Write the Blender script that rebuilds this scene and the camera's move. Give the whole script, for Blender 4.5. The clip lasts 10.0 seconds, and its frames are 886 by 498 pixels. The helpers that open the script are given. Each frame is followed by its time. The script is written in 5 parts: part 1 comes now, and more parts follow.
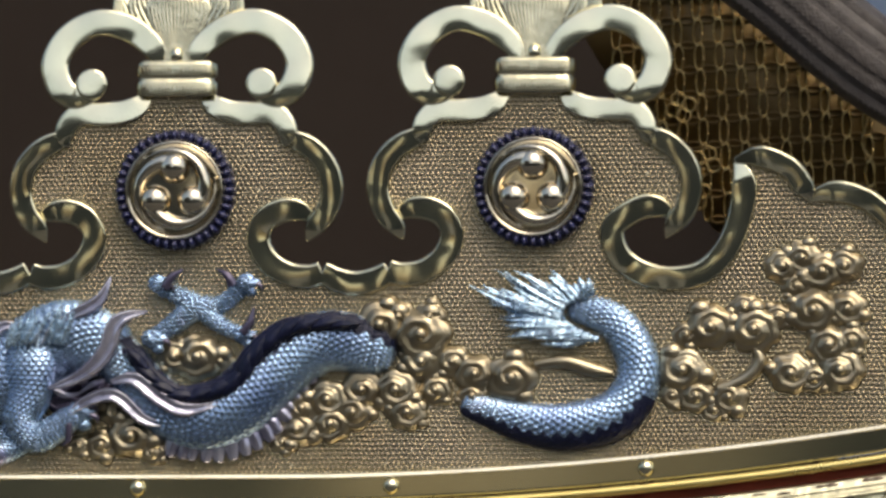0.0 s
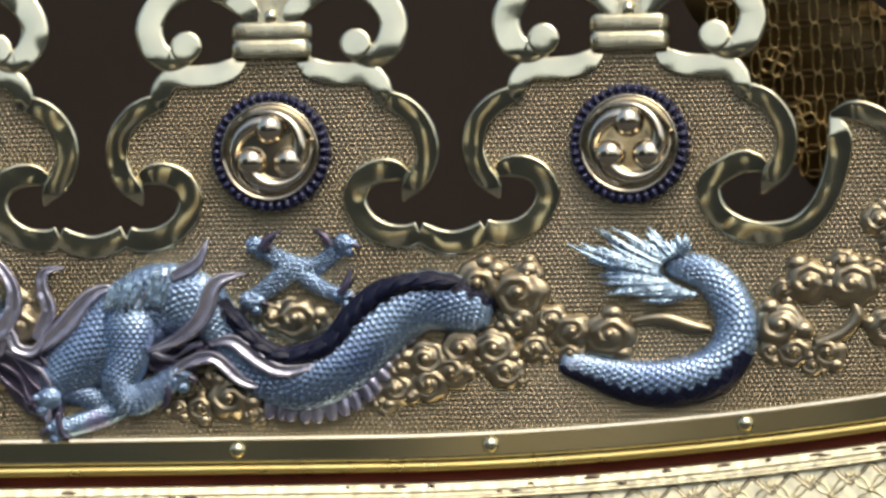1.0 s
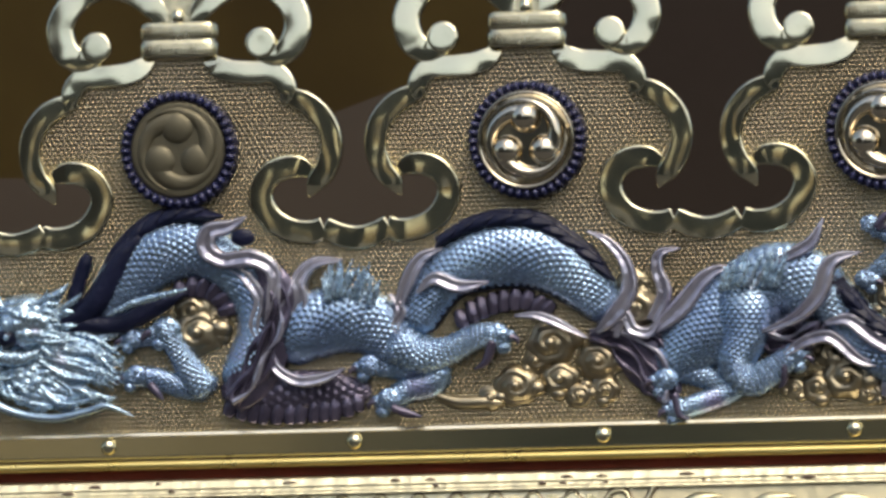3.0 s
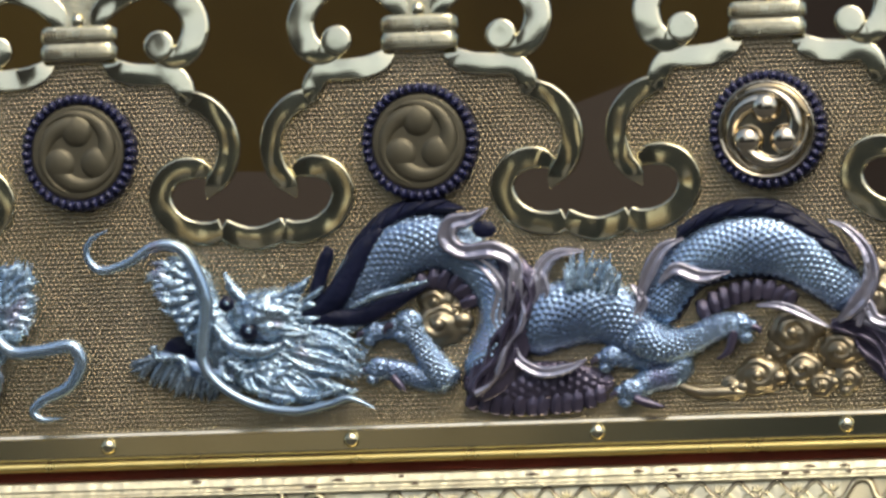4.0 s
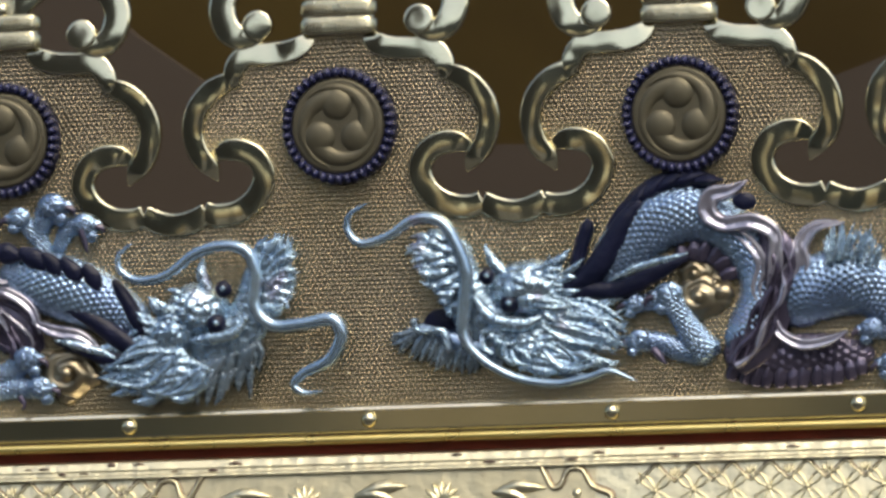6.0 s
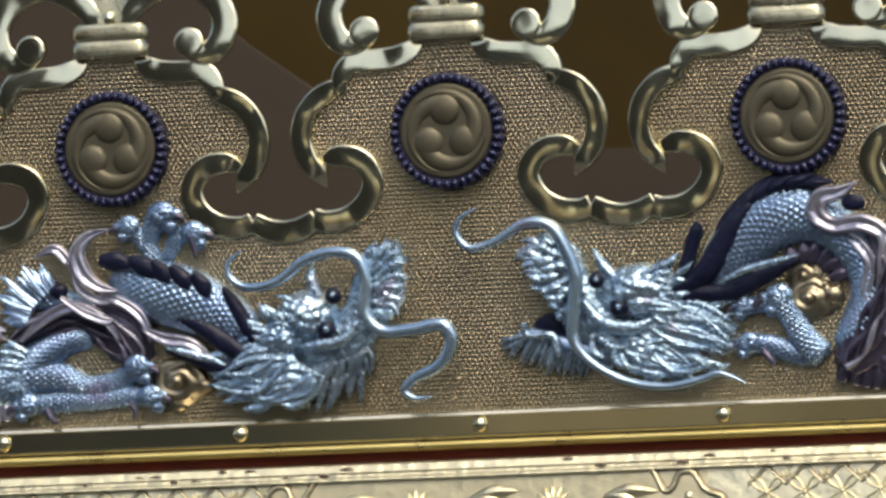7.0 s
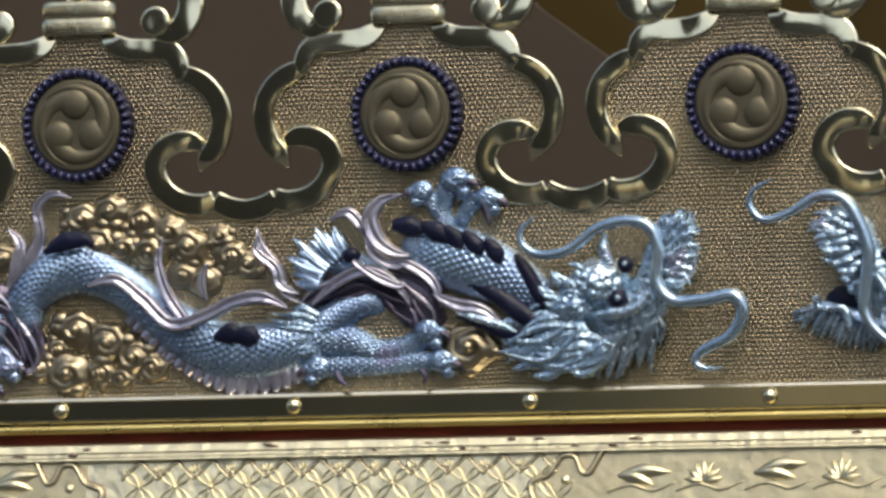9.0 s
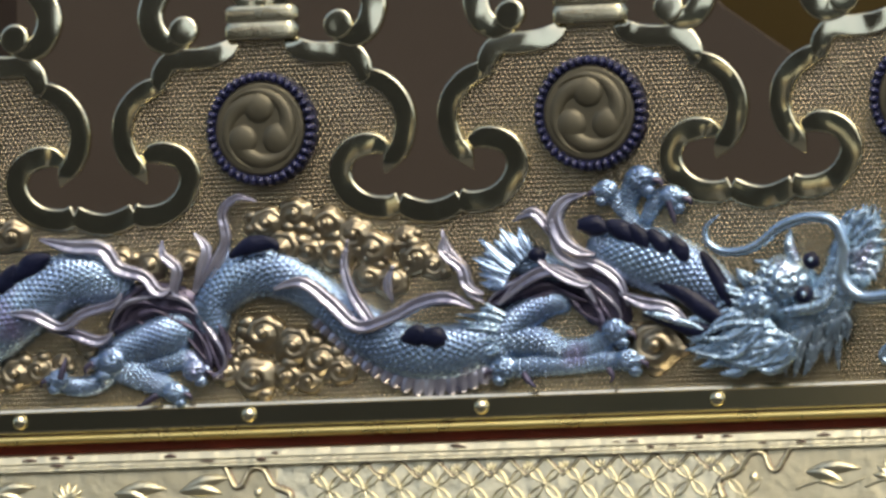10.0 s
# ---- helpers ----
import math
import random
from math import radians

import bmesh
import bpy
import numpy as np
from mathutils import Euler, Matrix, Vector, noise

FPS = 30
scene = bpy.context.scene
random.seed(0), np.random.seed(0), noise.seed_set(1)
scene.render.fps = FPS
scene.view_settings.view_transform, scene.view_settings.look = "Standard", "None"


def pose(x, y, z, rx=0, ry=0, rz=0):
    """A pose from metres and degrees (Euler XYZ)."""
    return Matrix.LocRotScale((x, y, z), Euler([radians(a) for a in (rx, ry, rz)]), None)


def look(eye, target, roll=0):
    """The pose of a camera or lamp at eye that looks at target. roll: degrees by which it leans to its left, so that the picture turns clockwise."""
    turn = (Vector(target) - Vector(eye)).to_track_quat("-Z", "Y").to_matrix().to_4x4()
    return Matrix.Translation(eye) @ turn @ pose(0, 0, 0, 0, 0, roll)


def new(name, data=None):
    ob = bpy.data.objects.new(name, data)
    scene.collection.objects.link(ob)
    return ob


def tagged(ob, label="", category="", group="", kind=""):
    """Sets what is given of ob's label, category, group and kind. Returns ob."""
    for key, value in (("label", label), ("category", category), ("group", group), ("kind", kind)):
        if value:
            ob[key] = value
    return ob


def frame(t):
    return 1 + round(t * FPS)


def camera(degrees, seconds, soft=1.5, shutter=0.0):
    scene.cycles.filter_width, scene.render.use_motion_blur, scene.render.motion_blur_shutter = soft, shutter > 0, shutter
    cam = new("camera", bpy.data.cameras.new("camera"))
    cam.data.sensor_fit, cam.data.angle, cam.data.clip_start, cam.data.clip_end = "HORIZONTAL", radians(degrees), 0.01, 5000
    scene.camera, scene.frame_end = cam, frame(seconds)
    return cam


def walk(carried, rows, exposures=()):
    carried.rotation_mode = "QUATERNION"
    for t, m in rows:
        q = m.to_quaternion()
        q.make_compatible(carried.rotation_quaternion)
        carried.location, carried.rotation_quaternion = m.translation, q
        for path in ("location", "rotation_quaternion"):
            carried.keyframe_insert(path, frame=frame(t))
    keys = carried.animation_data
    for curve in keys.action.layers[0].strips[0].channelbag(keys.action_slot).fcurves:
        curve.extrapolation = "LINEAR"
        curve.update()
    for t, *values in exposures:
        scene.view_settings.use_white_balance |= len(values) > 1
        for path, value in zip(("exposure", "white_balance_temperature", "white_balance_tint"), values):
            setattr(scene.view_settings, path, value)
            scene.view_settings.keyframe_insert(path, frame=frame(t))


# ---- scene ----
Z0 = 1.5  # height of the medallions' centres above the ground

# ---- camera: one standing place, a long lens, panning along the railing
EYE = (0.4112, -3.8250, -0.1654 + Z0)
cam = camera(5.441, 10.0, soft=3.3)
ROWS = [
    (0, 6.697, 2.087, 0.020),
    (0.5, 6.734, 1.954, 0.478),
    (1, 7.316, 1.837, 0.729),
    (1.5, 8.403, 1.761, 0.858),
    (2, 9.283, 1.709, 1.036),
    (2.5, 10.181, 1.763, 1.065),
    (3, 11.114, 1.780, 1.275),
    (4.5, 13.161, 1.769, 1.663),
    (5, 13.588, 1.770, 1.625),
    (5.5, 13.896, 1.677, 1.562),
    (7, 14.899, 1.691, 2.203),
    (7.5, 15.382, 1.783, 2.071),
    (8, 15.955, 1.816, 0.885),
    (8.5, 16.304, 1.774, 0.924),
    (9, 16.667, 1.545, 1.065),
    (9.5, 17.234, 1.575, 1.407),
    (10, 17.827, 1.573, 1.775),
]
walk(cam, [(t, pose(*EYE, 90 + pitch, roll, yaw)) for t, yaw, pitch, roll in ROWS], exposures=[(0.0, 0.58, 7000, 6), (10.0, 0.58, 7000, 6)])

# ---- light: overcast daylight from above and in front
SUN_EL, SUN_ROT = 54, 150
world = bpy.data.worlds.new("overcast_sky")
scene.world = world
world.use_nodes = True
wn = world.node_tree.nodes
sky = wn.new("ShaderNodeTexSky")
sky.sky_type, sky.sun_disc = "NISHITA", False
sky.sun_elevation, sky.sun_rotation = radians(SUN_EL), radians(SUN_ROT)
sky.dust_density, sky.ozone_density = 4.0, 1.0
world.node_tree.links.new(sky.outputs[0], wn["Background"].inputs[0])
wn["Background"].inputs[1].default_value = 0.15
sun_data = bpy.data.lights.new("sun", "SUN")
sun_data.energy, sun_data.angle, sun_data.color = 1.0, radians(40), (1.0, 0.95, 0.86)
sun = new("sun", sun_data)
az = radians(SUN_ROT)
sun.matrix_world = look((0, 0, 8), Vector((0, 0, 8)) - Vector((math.sin(az) * math.cos(radians(SUN_EL)), math.cos(az) * math.cos(radians(SUN_EL)), math.sin(radians(SUN_EL)))))


# ---- materials
def surface(name, colour, rough, metal, second=None, scale=60.0, mix=0.5, bump=0.0, bump_scale=300.0, rough_var=0.1, coat=0.0, dist=0.001, third=None, fine=4):
    m = bpy.data.materials.new(name)
    m.use_nodes = True
    n, l = m.node_tree.nodes, m.node_tree.links
    b = n["Principled BSDF"]
    b.inputs["Metallic"].default_value = metal
    b.inputs["Coat Weight"].default_value = coat
    b.inputs["Coat Roughness"].default_value = 0.12
    tc = n.new("ShaderNodeTexCoord")
    n1 = n.new("ShaderNodeTexNoise")
    n1.inputs["Scale"].default_value, n1.inputs["Detail"].default_value = scale, 5
    l.new(tc.outputs["Object"], n1.inputs["Vector"])
    ramp = n.new("ShaderNodeValToRGB")
    ramp.color_ramp.elements[0].position, ramp.color_ramp.elements[1].position = 0.5 - mix * 0.35, 0.5 + mix * 0.35
    ramp.color_ramp.elements[0].color = (*colour, 1)
    ramp.color_ramp.elements[1].color = (*(second or colour), 1)
    if third:
        e = ramp.color_ramp.elements.new(0.5 + mix * 0.16)
        e.color = (*third, 1)
    l.new(n1.outputs["Fac"], ramp.inputs["Fac"])
    l.new(ramp.outputs["Color"], b.inputs["Base Color"])
    n2 = n.new("ShaderNodeTexNoise")
    n2.inputs["Scale"].default_value, n2.inputs["Detail"].default_value = bump_scale, fine
    l.new(tc.outputs["Object"], n2.inputs["Vector"])
    mr = n.new("ShaderNodeMapRange")
    mr.inputs["To Min"].default_value, mr.inputs["To Max"].default_value = max(0.02, rough - rough_var), min(1, rough + rough_var)
    l.new(n2.outputs["Fac"], mr.inputs["Value"])
    l.new(mr.outputs["Result"], b.inputs["Roughness"])
    if bump:
        bp = n.new("ShaderNodeBump")
        bp.inputs["Strength"].default_value, bp.inputs["Distance"].default_value = bump, dist
        l.new(n2.outputs["Fac"], bp.inputs["Height"])
        l.new(bp.outputs["Normal"], b.inputs["Normal"])
    return m


def math_node(m, op, a, b=None, c=None):
    n = m.node_tree.nodes.new("ShaderNodeMath")
    n.operation = op
    for k, x in enumerate((a, b, c)):
        if isinstance(x, (int, float)):
            n.inputs[k].default_value = x
        elif x is not None:
            m.node_tree.links.new(x, n.inputs[k])
    return n.outputs[0]


def punched(name, colour, second, px=0.0022, pz=0.0019):
    """Plate metal covered with rows of fine punched grains."""
    m = surface(name, colour, 0.25, 1.0, second, 15, 0.8, 0.0, 500, 0.06)
    n, l = m.node_tree.nodes, m.node_tree.links
    b = n["Principled BSDF"]
    tc = n.new("ShaderNodeTexCoord")
    wob = n.new("ShaderNodeTexNoise")
    wob.inputs["Scale"].default_value = 45
    l.new(tc.outputs["Object"], wob.inputs["Vector"])
    sep = n.new("ShaderNodeSeparateXYZ")
    l.new(tc.outputs["Object"], sep.inputs[0])
    x = math_node(m, "ADD", sep.outputs[0], math_node(m, "MULTIPLY", wob.outputs[0], 0.0022))
    z = math_node(m, "ADD", sep.outputs[2], math_node(m, "MULTIPLY", wob.outputs[0], 0.0016))
    row = math_node(m, "DIVIDE", z, pz)
    fz = math_node(m, "SUBTRACT", math_node(m, "FRACT", row), 0.5)
    odd = math_node(m, "MULTIPLY", math_node(m, "MODULO", math_node(m, "FLOOR", row), 2.0), 0.5)
    fx = math_node(m, "SUBTRACT", math_node(m, "FRACT", math_node(m, "ADD", math_node(m, "DIVIDE", x, px), odd)), 0.5)
    r2 = math_node(m, "ADD", math_node(m, "MULTIPLY", fx, fx), math_node(m, "MULTIPLY", math_node(m, "MULTIPLY", fz, fz), 0.9))
    dome = math_node(m, "SQRT", math_node(m, "MAXIMUM", math_node(m, "SUBTRACT", 0.17, r2), 0.0))
    bp = n.new("ShaderNodeBump")
    bp.inputs["Strength"].default_value, bp.inputs["Distance"].default_value = 0.85, 0.0015
    l.new(dome, bp.inputs["Height"])
    l.new(bp.outputs["Normal"], b.inputs["Normal"])
    return m


PLATE = punched("punched_gilt_silver", (0.32, 0.265, 0.165), (0.475, 0.42, 0.305))
RIM = surface("polished_pale_gilt", (0.72, 0.675, 0.48), 0.10, 1.0, (0.61, 0.565, 0.40), 45, 0.7, 0.34, 60, 0.05, dist=0.0030, fine=0)
ENGRAVED = surface("engraved_pale_gilt", (0.64, 0.60, 0.42), 0.24, 1.0, (0.52, 0.475, 0.32), 50, 0.6, 0.2, 240, 0.08)
BRASS = surface("polished_brass_band", (0.74, 0.68, 0.47), 0.12, 1.0, (0.64, 0.58, 0.38), 18, 0.7, 0.12, 14, 0.04, dist=0.003, fine=0)
EDGE = surface("bright_gilt_edge", (0.86, 0.82, 0.66), 0.2, 1.0, (0.78, 0.72, 0.54), 40, 0.6, 0.0, 100)
ROD = surface("yellow_gilt_rod", (0.90, 0.72, 0.28), 0.3, 1.0, (0.80, 0.61, 0.21), 30, 0.5, 0.05, 100)
COPPER = surface("red_copper", (0.20, 0.035, 0.018), 0.4, 0.5, (0.11, 0.022, 0.012), 40, 0.6)
GRAVED = surface("dark_graved_line", (0.24, 0.20, 0.12), 0.4, 0.9, (0.16, 0.13, 0.08), 80, 0.6)
CLOUD = surface("worn_gilt_cloud", (0.42, 0.37, 0.265), 0.35, 1.0, (0.28, 0.225, 0.145), 30, 0.8, 0.15, 260, 0.08)
NAVY = surface("navy_enamel", (0.016, 0.020, 0.085), 0.25, 0.25, (0.024, 0.026, 0.07), 90, 0.6, 0.1, 300, 0.1, 0.4)
BLACK = surface("blue_black_enamel", (0.004, 0.006, 0.020), 0.34, 0.0, (0.010, 0.012, 0.034), 90, 0.6, 0.5, 260, 0.1, 0.0, dist=0.0015)
BEARD = surface("slate_blue_enamel", (0.12, 0.17, 0.22), 0.26, 0.7, (0.26, 0.33, 0.39), 60, 0.8, 0.2, 300, 0.1, 0.3)
SHINY = surface("shiny_silver_gilt", (0.66, 0.60, 0.48), 0.09, 1.0, (0.56, 0.49, 0.37), 40, 0.5, 0.03, 120, 0.04)
DULL = surface("dull_bronze", (0.14, 0.125, 0.085), 0.5, 0.75, (0.11, 0.10, 0.07), 60, 0.6, 0.1, 300)
BLUE = surface("pearly_blue_enamel", (0.12, 0.18, 0.33), 0.24, 0.8, (0.24, 0.21, 0.38), 34, 0.8, 0.15, 420, 0.1, 0.5, third=(0.26, 0.375, 0.525))
WHISKER = surface("pale_blue_whisker", (0.20, 0.31, 0.45), 0.2, 0.75, (0.34, 0.34, 0.48), 60, 0.8, 0.15, 200, 0.08, 0.5, third=(0.36, 0.48, 0.60))
LILAC = surface("lilac_enamel", (0.14, 0.135, 0.22), 0.16, 0.7, (0.58, 0.58, 0.68), 60, 0.9, 0.45, 190, 0.06, 0.5, dist=0.002, fine=1)
PLUM = surface("dark_plum_enamel", (0.040, 0.034, 0.062), 0.2, 0.6, (0.14, 0.125, 0.19), 55, 0.8, 0.5, 180, 0.08, 0.5, dist=0.002)
FACE = surface("pale_blue_silver", (0.19, 0.30, 0.45), 0.26, 0.8, (0.38, 0.37, 0.52), 60, 0.8, 0.75, 260, 0.1, 0.5, dist=0.002, third=(0.38, 0.52, 0.65))
WORN = surface("dark_worn_metal", (0.12, 0.08, 0.07), 0.45, 0.6, (0.20, 0.15, 0.11), 90, 0.7)
PANEL = surface("tan_gilt_ground", (0.46, 0.40, 0.25), 0.36, 1.0, (0.30, 0.245, 0.15), 45, 1.0, 0.4, 150, 0.1, dist=0.0012, third=(0.54, 0.48, 0.31))
FRIEZE = surface("pale_gilt_frieze", (0.68, 0.63, 0.43), 0.34, 1.0, (0.34, 0.285, 0.19), 60, 1.0, 0.45, 170, 0.1, dist=0.0014, third=(0.64, 0.59, 0.41))
LATTICE = surface("old_gold_lattice", (0.62, 0.46, 0.20), 0.25, 1.0, (0.34, 0.24, 0.10), 60, 0.8, 0.1, 200)
LATTICE_DARK = surface("brown_lattice_ground_and_shaded_rings", (0.16, 0.10, 0.032), 0.4, 0.6, (0.08, 0.05, 0.017), 60, 0.8, 0.1, 200)
ROPE = surface("dark_braided_cord", (0.028, 0.022, 0.020), 0.6, 0.1, (0.062, 0.052, 0.048), 160, 0.8, 0.6, 400)
# Wall and gold panel darkened to stand in for an unbuilt ceiling's shade.
INNER = surface("inner_wall_darkened_for_shade", (0.024, 0.017, 0.013), 0.7, 0.0, (0.019, 0.013, 0.010), 6, 0.8, 0.1, 60)
AMBER = surface("inner_gold_darkened_for_shade", (0.066, 0.045, 0.012), 0.5, 0.3, (0.026, 0.016, 0.005), 8, 0.8, 0.1, 60)
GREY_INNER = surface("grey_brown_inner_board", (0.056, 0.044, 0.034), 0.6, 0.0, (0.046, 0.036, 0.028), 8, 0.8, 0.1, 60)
BLUE_CLOTH = surface("slate_blue_cloth", (0.10, 0.14, 0.22), 0.8, 0.0, (0.08, 0.115, 0.19), 10, 0.7, 0.1, 300)
ASPHALT = surface("asphalt", (0.045, 0.045, 0.047), 0.85, 0.0, (0.07, 0.068, 0.065), 12, 0.8, 0.4, 200)
PALE = surface("grey_plaster_wall", (0.16, 0.145, 0.12), 0.85, 0.0, (0.13, 0.12, 0.10), 2, 0.8, 0.2, 40)
MID = surface("dun_plaster_wall", (0.15, 0.135, 0.11), 0.85, 0.0, (0.12, 0.11, 0.09), 2, 0.8, 0.2, 40)
PLASTER = surface("brown_timber_wall", (0.13, 0.105, 0.08), 0.85, 0.0, (0.10, 0.08, 0.06), 2, 0.8, 0.2, 40)

for dark in (BLACK, PLUM):
    dark.node_tree.nodes["Principled BSDF"].inputs["Specular IOR Level"].default_value = 0.2

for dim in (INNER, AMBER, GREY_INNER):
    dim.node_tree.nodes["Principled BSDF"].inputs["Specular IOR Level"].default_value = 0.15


# ---- making meshes
def thing(name, x, label, category, group="", kind="", z=0.0):
    e = new(name)
    e.empty_display_size = 0.02
    e.location = (x, 0, Z0 + z)
    return tagged(e, label, category, group, kind)


def root(ob):
    while ob.parent:
        ob = ob.parent
    return ob


def part(name, bm, material, parent, label=""):
    """Links a bmesh, given in the railing's own coordinates, as one mesh under a thing or a part."""
    at = root(parent).location
    bmesh.ops.translate(bm, vec=(-at.x, -at.y, Z0 - at.z), verts=bm.verts)
    bmesh.ops.recalc_face_normals(bm, faces=bm.faces)
    me = bpy.data.meshes.new(name)
    bm.to_mesh(me)
    bm.free()
    for p in me.polygons:
        p.use_smooth = True
    me.materials.append(material)
    ob = new(name, me)
    ob.parent = parent
    if label:
        ob["label"] = label
    return ob


def second_coat(ob, material, columns, first, last, start=0.0):
    """Enamels a lengthwise stripe of a tube's faces, from first to last across it, in another colour."""
    ob.data.materials.append(material)
    total = len(ob.data.polygons)
    for p in ob.data.polygons:
        across, along = (p.index % columns) / columns, p.index / total
        ragged = 0.04 * math.sin(along * 150)
        if first <= across + ragged <= last and along >= start:
            p.material_index = 1


def single(name, bm, material, label, category, group="", kind=""):
    bmesh.ops.translate(bm, vec=(0, 0, Z0), verts=bm.verts)
    bmesh.ops.recalc_face_normals(bm, faces=bm.faces)
    me = bpy.data.meshes.new(name)
    bm.to_mesh(me)
    bm.free()
    me.materials.append(material)
    return tagged(new(name, me), label, category, group, kind)


def spline(points, steps=8, closed=False):
    """Catmull-Rom through the points, any number of values each."""
    p = np.array(points, float)
    n = len(p)
    out = []
    for i in range(n if closed else n - 1):
        if closed:
            a, b, c, d = p[i - 1], p[i], p[(i + 1) % n], p[(i + 2) % n]
        else:
            a, b, c, d = p[max(i - 1, 0)], p[i], p[i + 1], p[min(i + 2, n - 1)]
        for k in range(steps):
            t = k / steps
            out.append(0.5 * (2 * b + (c - a) * t + (2 * a - 5 * b + 4 * c - d) * t * t + (3 * b - a - 3 * c + d) * t ** 3))
    if not closed:
        out.append(p[-1])
    return np.array(out)


def grid_mesh(bm, pts, wrap=False):
    """pts: rows of equal length of 3D points."""
    vs = [[bm.verts.new(q) for q in row] for row in pts]
    for i in range(len(vs) - 1):
        m = len(vs[i])
        for j in range(m if wrap else m - 1):
            k = (j + 1) % m
            try:
                bm.faces.new((vs[i][j], vs[i + 1][j], vs[i + 1][k], vs[i][k]))
            except ValueError:
                pass
    return vs


def frames2d(path):
    d = np.gradient(path, axis=0)
    d /= np.maximum(np.linalg.norm(d, axis=1, keepdims=True), 1e-9)
    return d, np.c_[-d[:, 1], d[:, 0]]


FLAT = [(-0.5, 0.0), (-0.5, 0.60), (-0.478, 0.76), (-0.450, 0.90), (-0.42, 0.962), (-0.38, 0.975), (0.0, 1.0), (0.38, 0.985), (0.42, 0.970), (0.450, 0.90), (0.478, 0.76), (0.5, 0.60), (0.5, 0.0)]
ROUND = [(0.5 * -math.cos(math.pi * k / 10), math.sin(math.pi * k / 10)) for k in range(11)]
FLAME = [(-0.5, 0.0), (-0.46, 0.55), (-0.36, 0.92), (-0.26, 1.0), (-0.08, 0.5), (0.08, 0.42), (0.26, 0.86), (0.36, 0.8), (0.46, 0.45), (0.5, 0.0)]
KEEL = [(-0.5, 0.0), (-0.49, 0.4), (-0.3, 0.62), (-0.1, 0.8), (0.05, 1.0), (0.25, 0.8), (0.45, 0.5), (0.5, 0.35), (0.5, 0.0)]


def ribbon(bm, points, width, height, base=0.0, profile=FLAT, steps=8):
    """A raised strip on the plate along (x, z[, width factor[, lift]]) points."""
    q = spline([tuple(p) + (1.0,) * (3 - len(p)) if len(p) < 3 else p for p in points], steps)
    path = q[:, :2]
    _, nn = frames2d(path)
    rows = []
    for i in range(len(path)):
        w = width * max(q[i, 2], 0.03)
        hh = height * min(1.0, max(q[i, 2], 0.12) ** 0.6)
        lift = q[i, 3] if q.shape[1] > 3 else 0.0
        rows.append([(path[i, 0] + nn[i, 0] * w * a, -(base + lift + hh * b), path[i, 1] + nn[i, 1] * w * a) for a, b in profile])
    vs = grid_mesh(bm, rows)
    for e in (vs[0], vs[-1]):
        try:
            bm.faces.new(e)
        except ValueError:
            pass


def fill(bm, outline, front, back, bevel=0.0):
    """A flat plate with the given (x, z) outline, from depth front to back (towards the viewer is negative y)."""
    from mathutils.geometry import tessellate_polygon
    tri = tessellate_polygon([[Vector((x, z, 0)) for x, z in outline]])
    f = [bm.verts.new((x, front, z)) for x, z in outline]
    b = [bm.verts.new((x, back, z)) for x, z in outline]
    for t in tri:
        try:
            bm.faces.new([f[k] for k in t])
            bm.faces.new([b[k] for k in reversed(t)])
        except ValueError:
            pass
    n = len(outline)
    for i in range(n):
        j = (i + 1) % n
        try:
            bm.faces.new((f[i], f[j], b[j], b[i]))
        except ValueError:
            pass


def dome(bm, x, z, r, h, base=0.0, rings=6, seg=16, squash=1.0):
    rows = []
    for i in range(rings + 1):
        a = math.pi / 2 * i / rings
        rows.append([(x + r * math.cos(a) * math.cos(s), -(base + h * math.sin(a)), z + squash * r * math.cos(a) * math.sin(s)) for s in [2 * math.pi * k / seg for k in range(seg)]])
    grid_mesh(bm, rows, wrap=True)


def button(bm, x, z, r, h, base):
    """A flat round boss with a softened edge."""
    rows = []
    for f, y in ((1.0, -2.0), (1.0, 0.0), (0.985, 0.5), (0.95, 0.8), (0.88, 0.94), (0.8, 0.98), (0.4, 1.0), (0.02, 1.0)):
        rows.append([(x + f * r * math.cos(a), -(base + h * y), z + f * r * math.sin(a)) for a in [2 * math.pi * k / 28 for k in range(28)]])
    grid_mesh(bm, rows, wrap=True)


def box(bm, x0, x1, y0, y1, z0, z1):
    v = [bm.verts.new((x, y, z)) for x in (x0, x1) for y in (y0, y1) for z in (z0, z1)]
    for f in ((0, 1, 3, 2), (4, 6, 7, 5), (0, 4, 5, 1), (2, 3, 7, 6), (0, 2, 6, 4), (1, 5, 7, 3)):
        bm.faces.new([v[k] for k in f])



# ---- setting: ground, unseen walls added for reflections, the inside of the float behind the openwork
bm = bmesh.new()
box(bm, -60, 60, -60, 60, -Z0 - 0.1, -Z0)
single("ground", bm, ASPHALT, "dark grey asphalt ground under the float", "ground", kind="structure")
TALL = -Z0 + 3.3
bm = bmesh.new()
# Added out of view, taller so that the left rims reflect dark.
box(bm, -14.0, -2.85, -7.2, -7.0, -Z0, -Z0 + 5.2)
single("unseen_wall_west", bm, PLASTER, "unseen dark brown wall added to darken reflections in the rims", "wall", kind="structure")
bm = bmesh.new()  # two unseen doorways placed for bright reflections on the band, daylight beyond
for a, b, foot in ((-2.85, -2.44, 0.0), (-2.44, -1.95, 2.1), (-1.95, -0.98, 0.0), (-0.98, -0.60, 2.1)):
    box(bm, a, b, -7.2, -7.0, -Z0 + foot, TALL)
single("unseen_wall_south", bm, PALE, "unseen grey wall with two doorways added to shape reflections", "wall", kind="structure")
bm = bmesh.new()
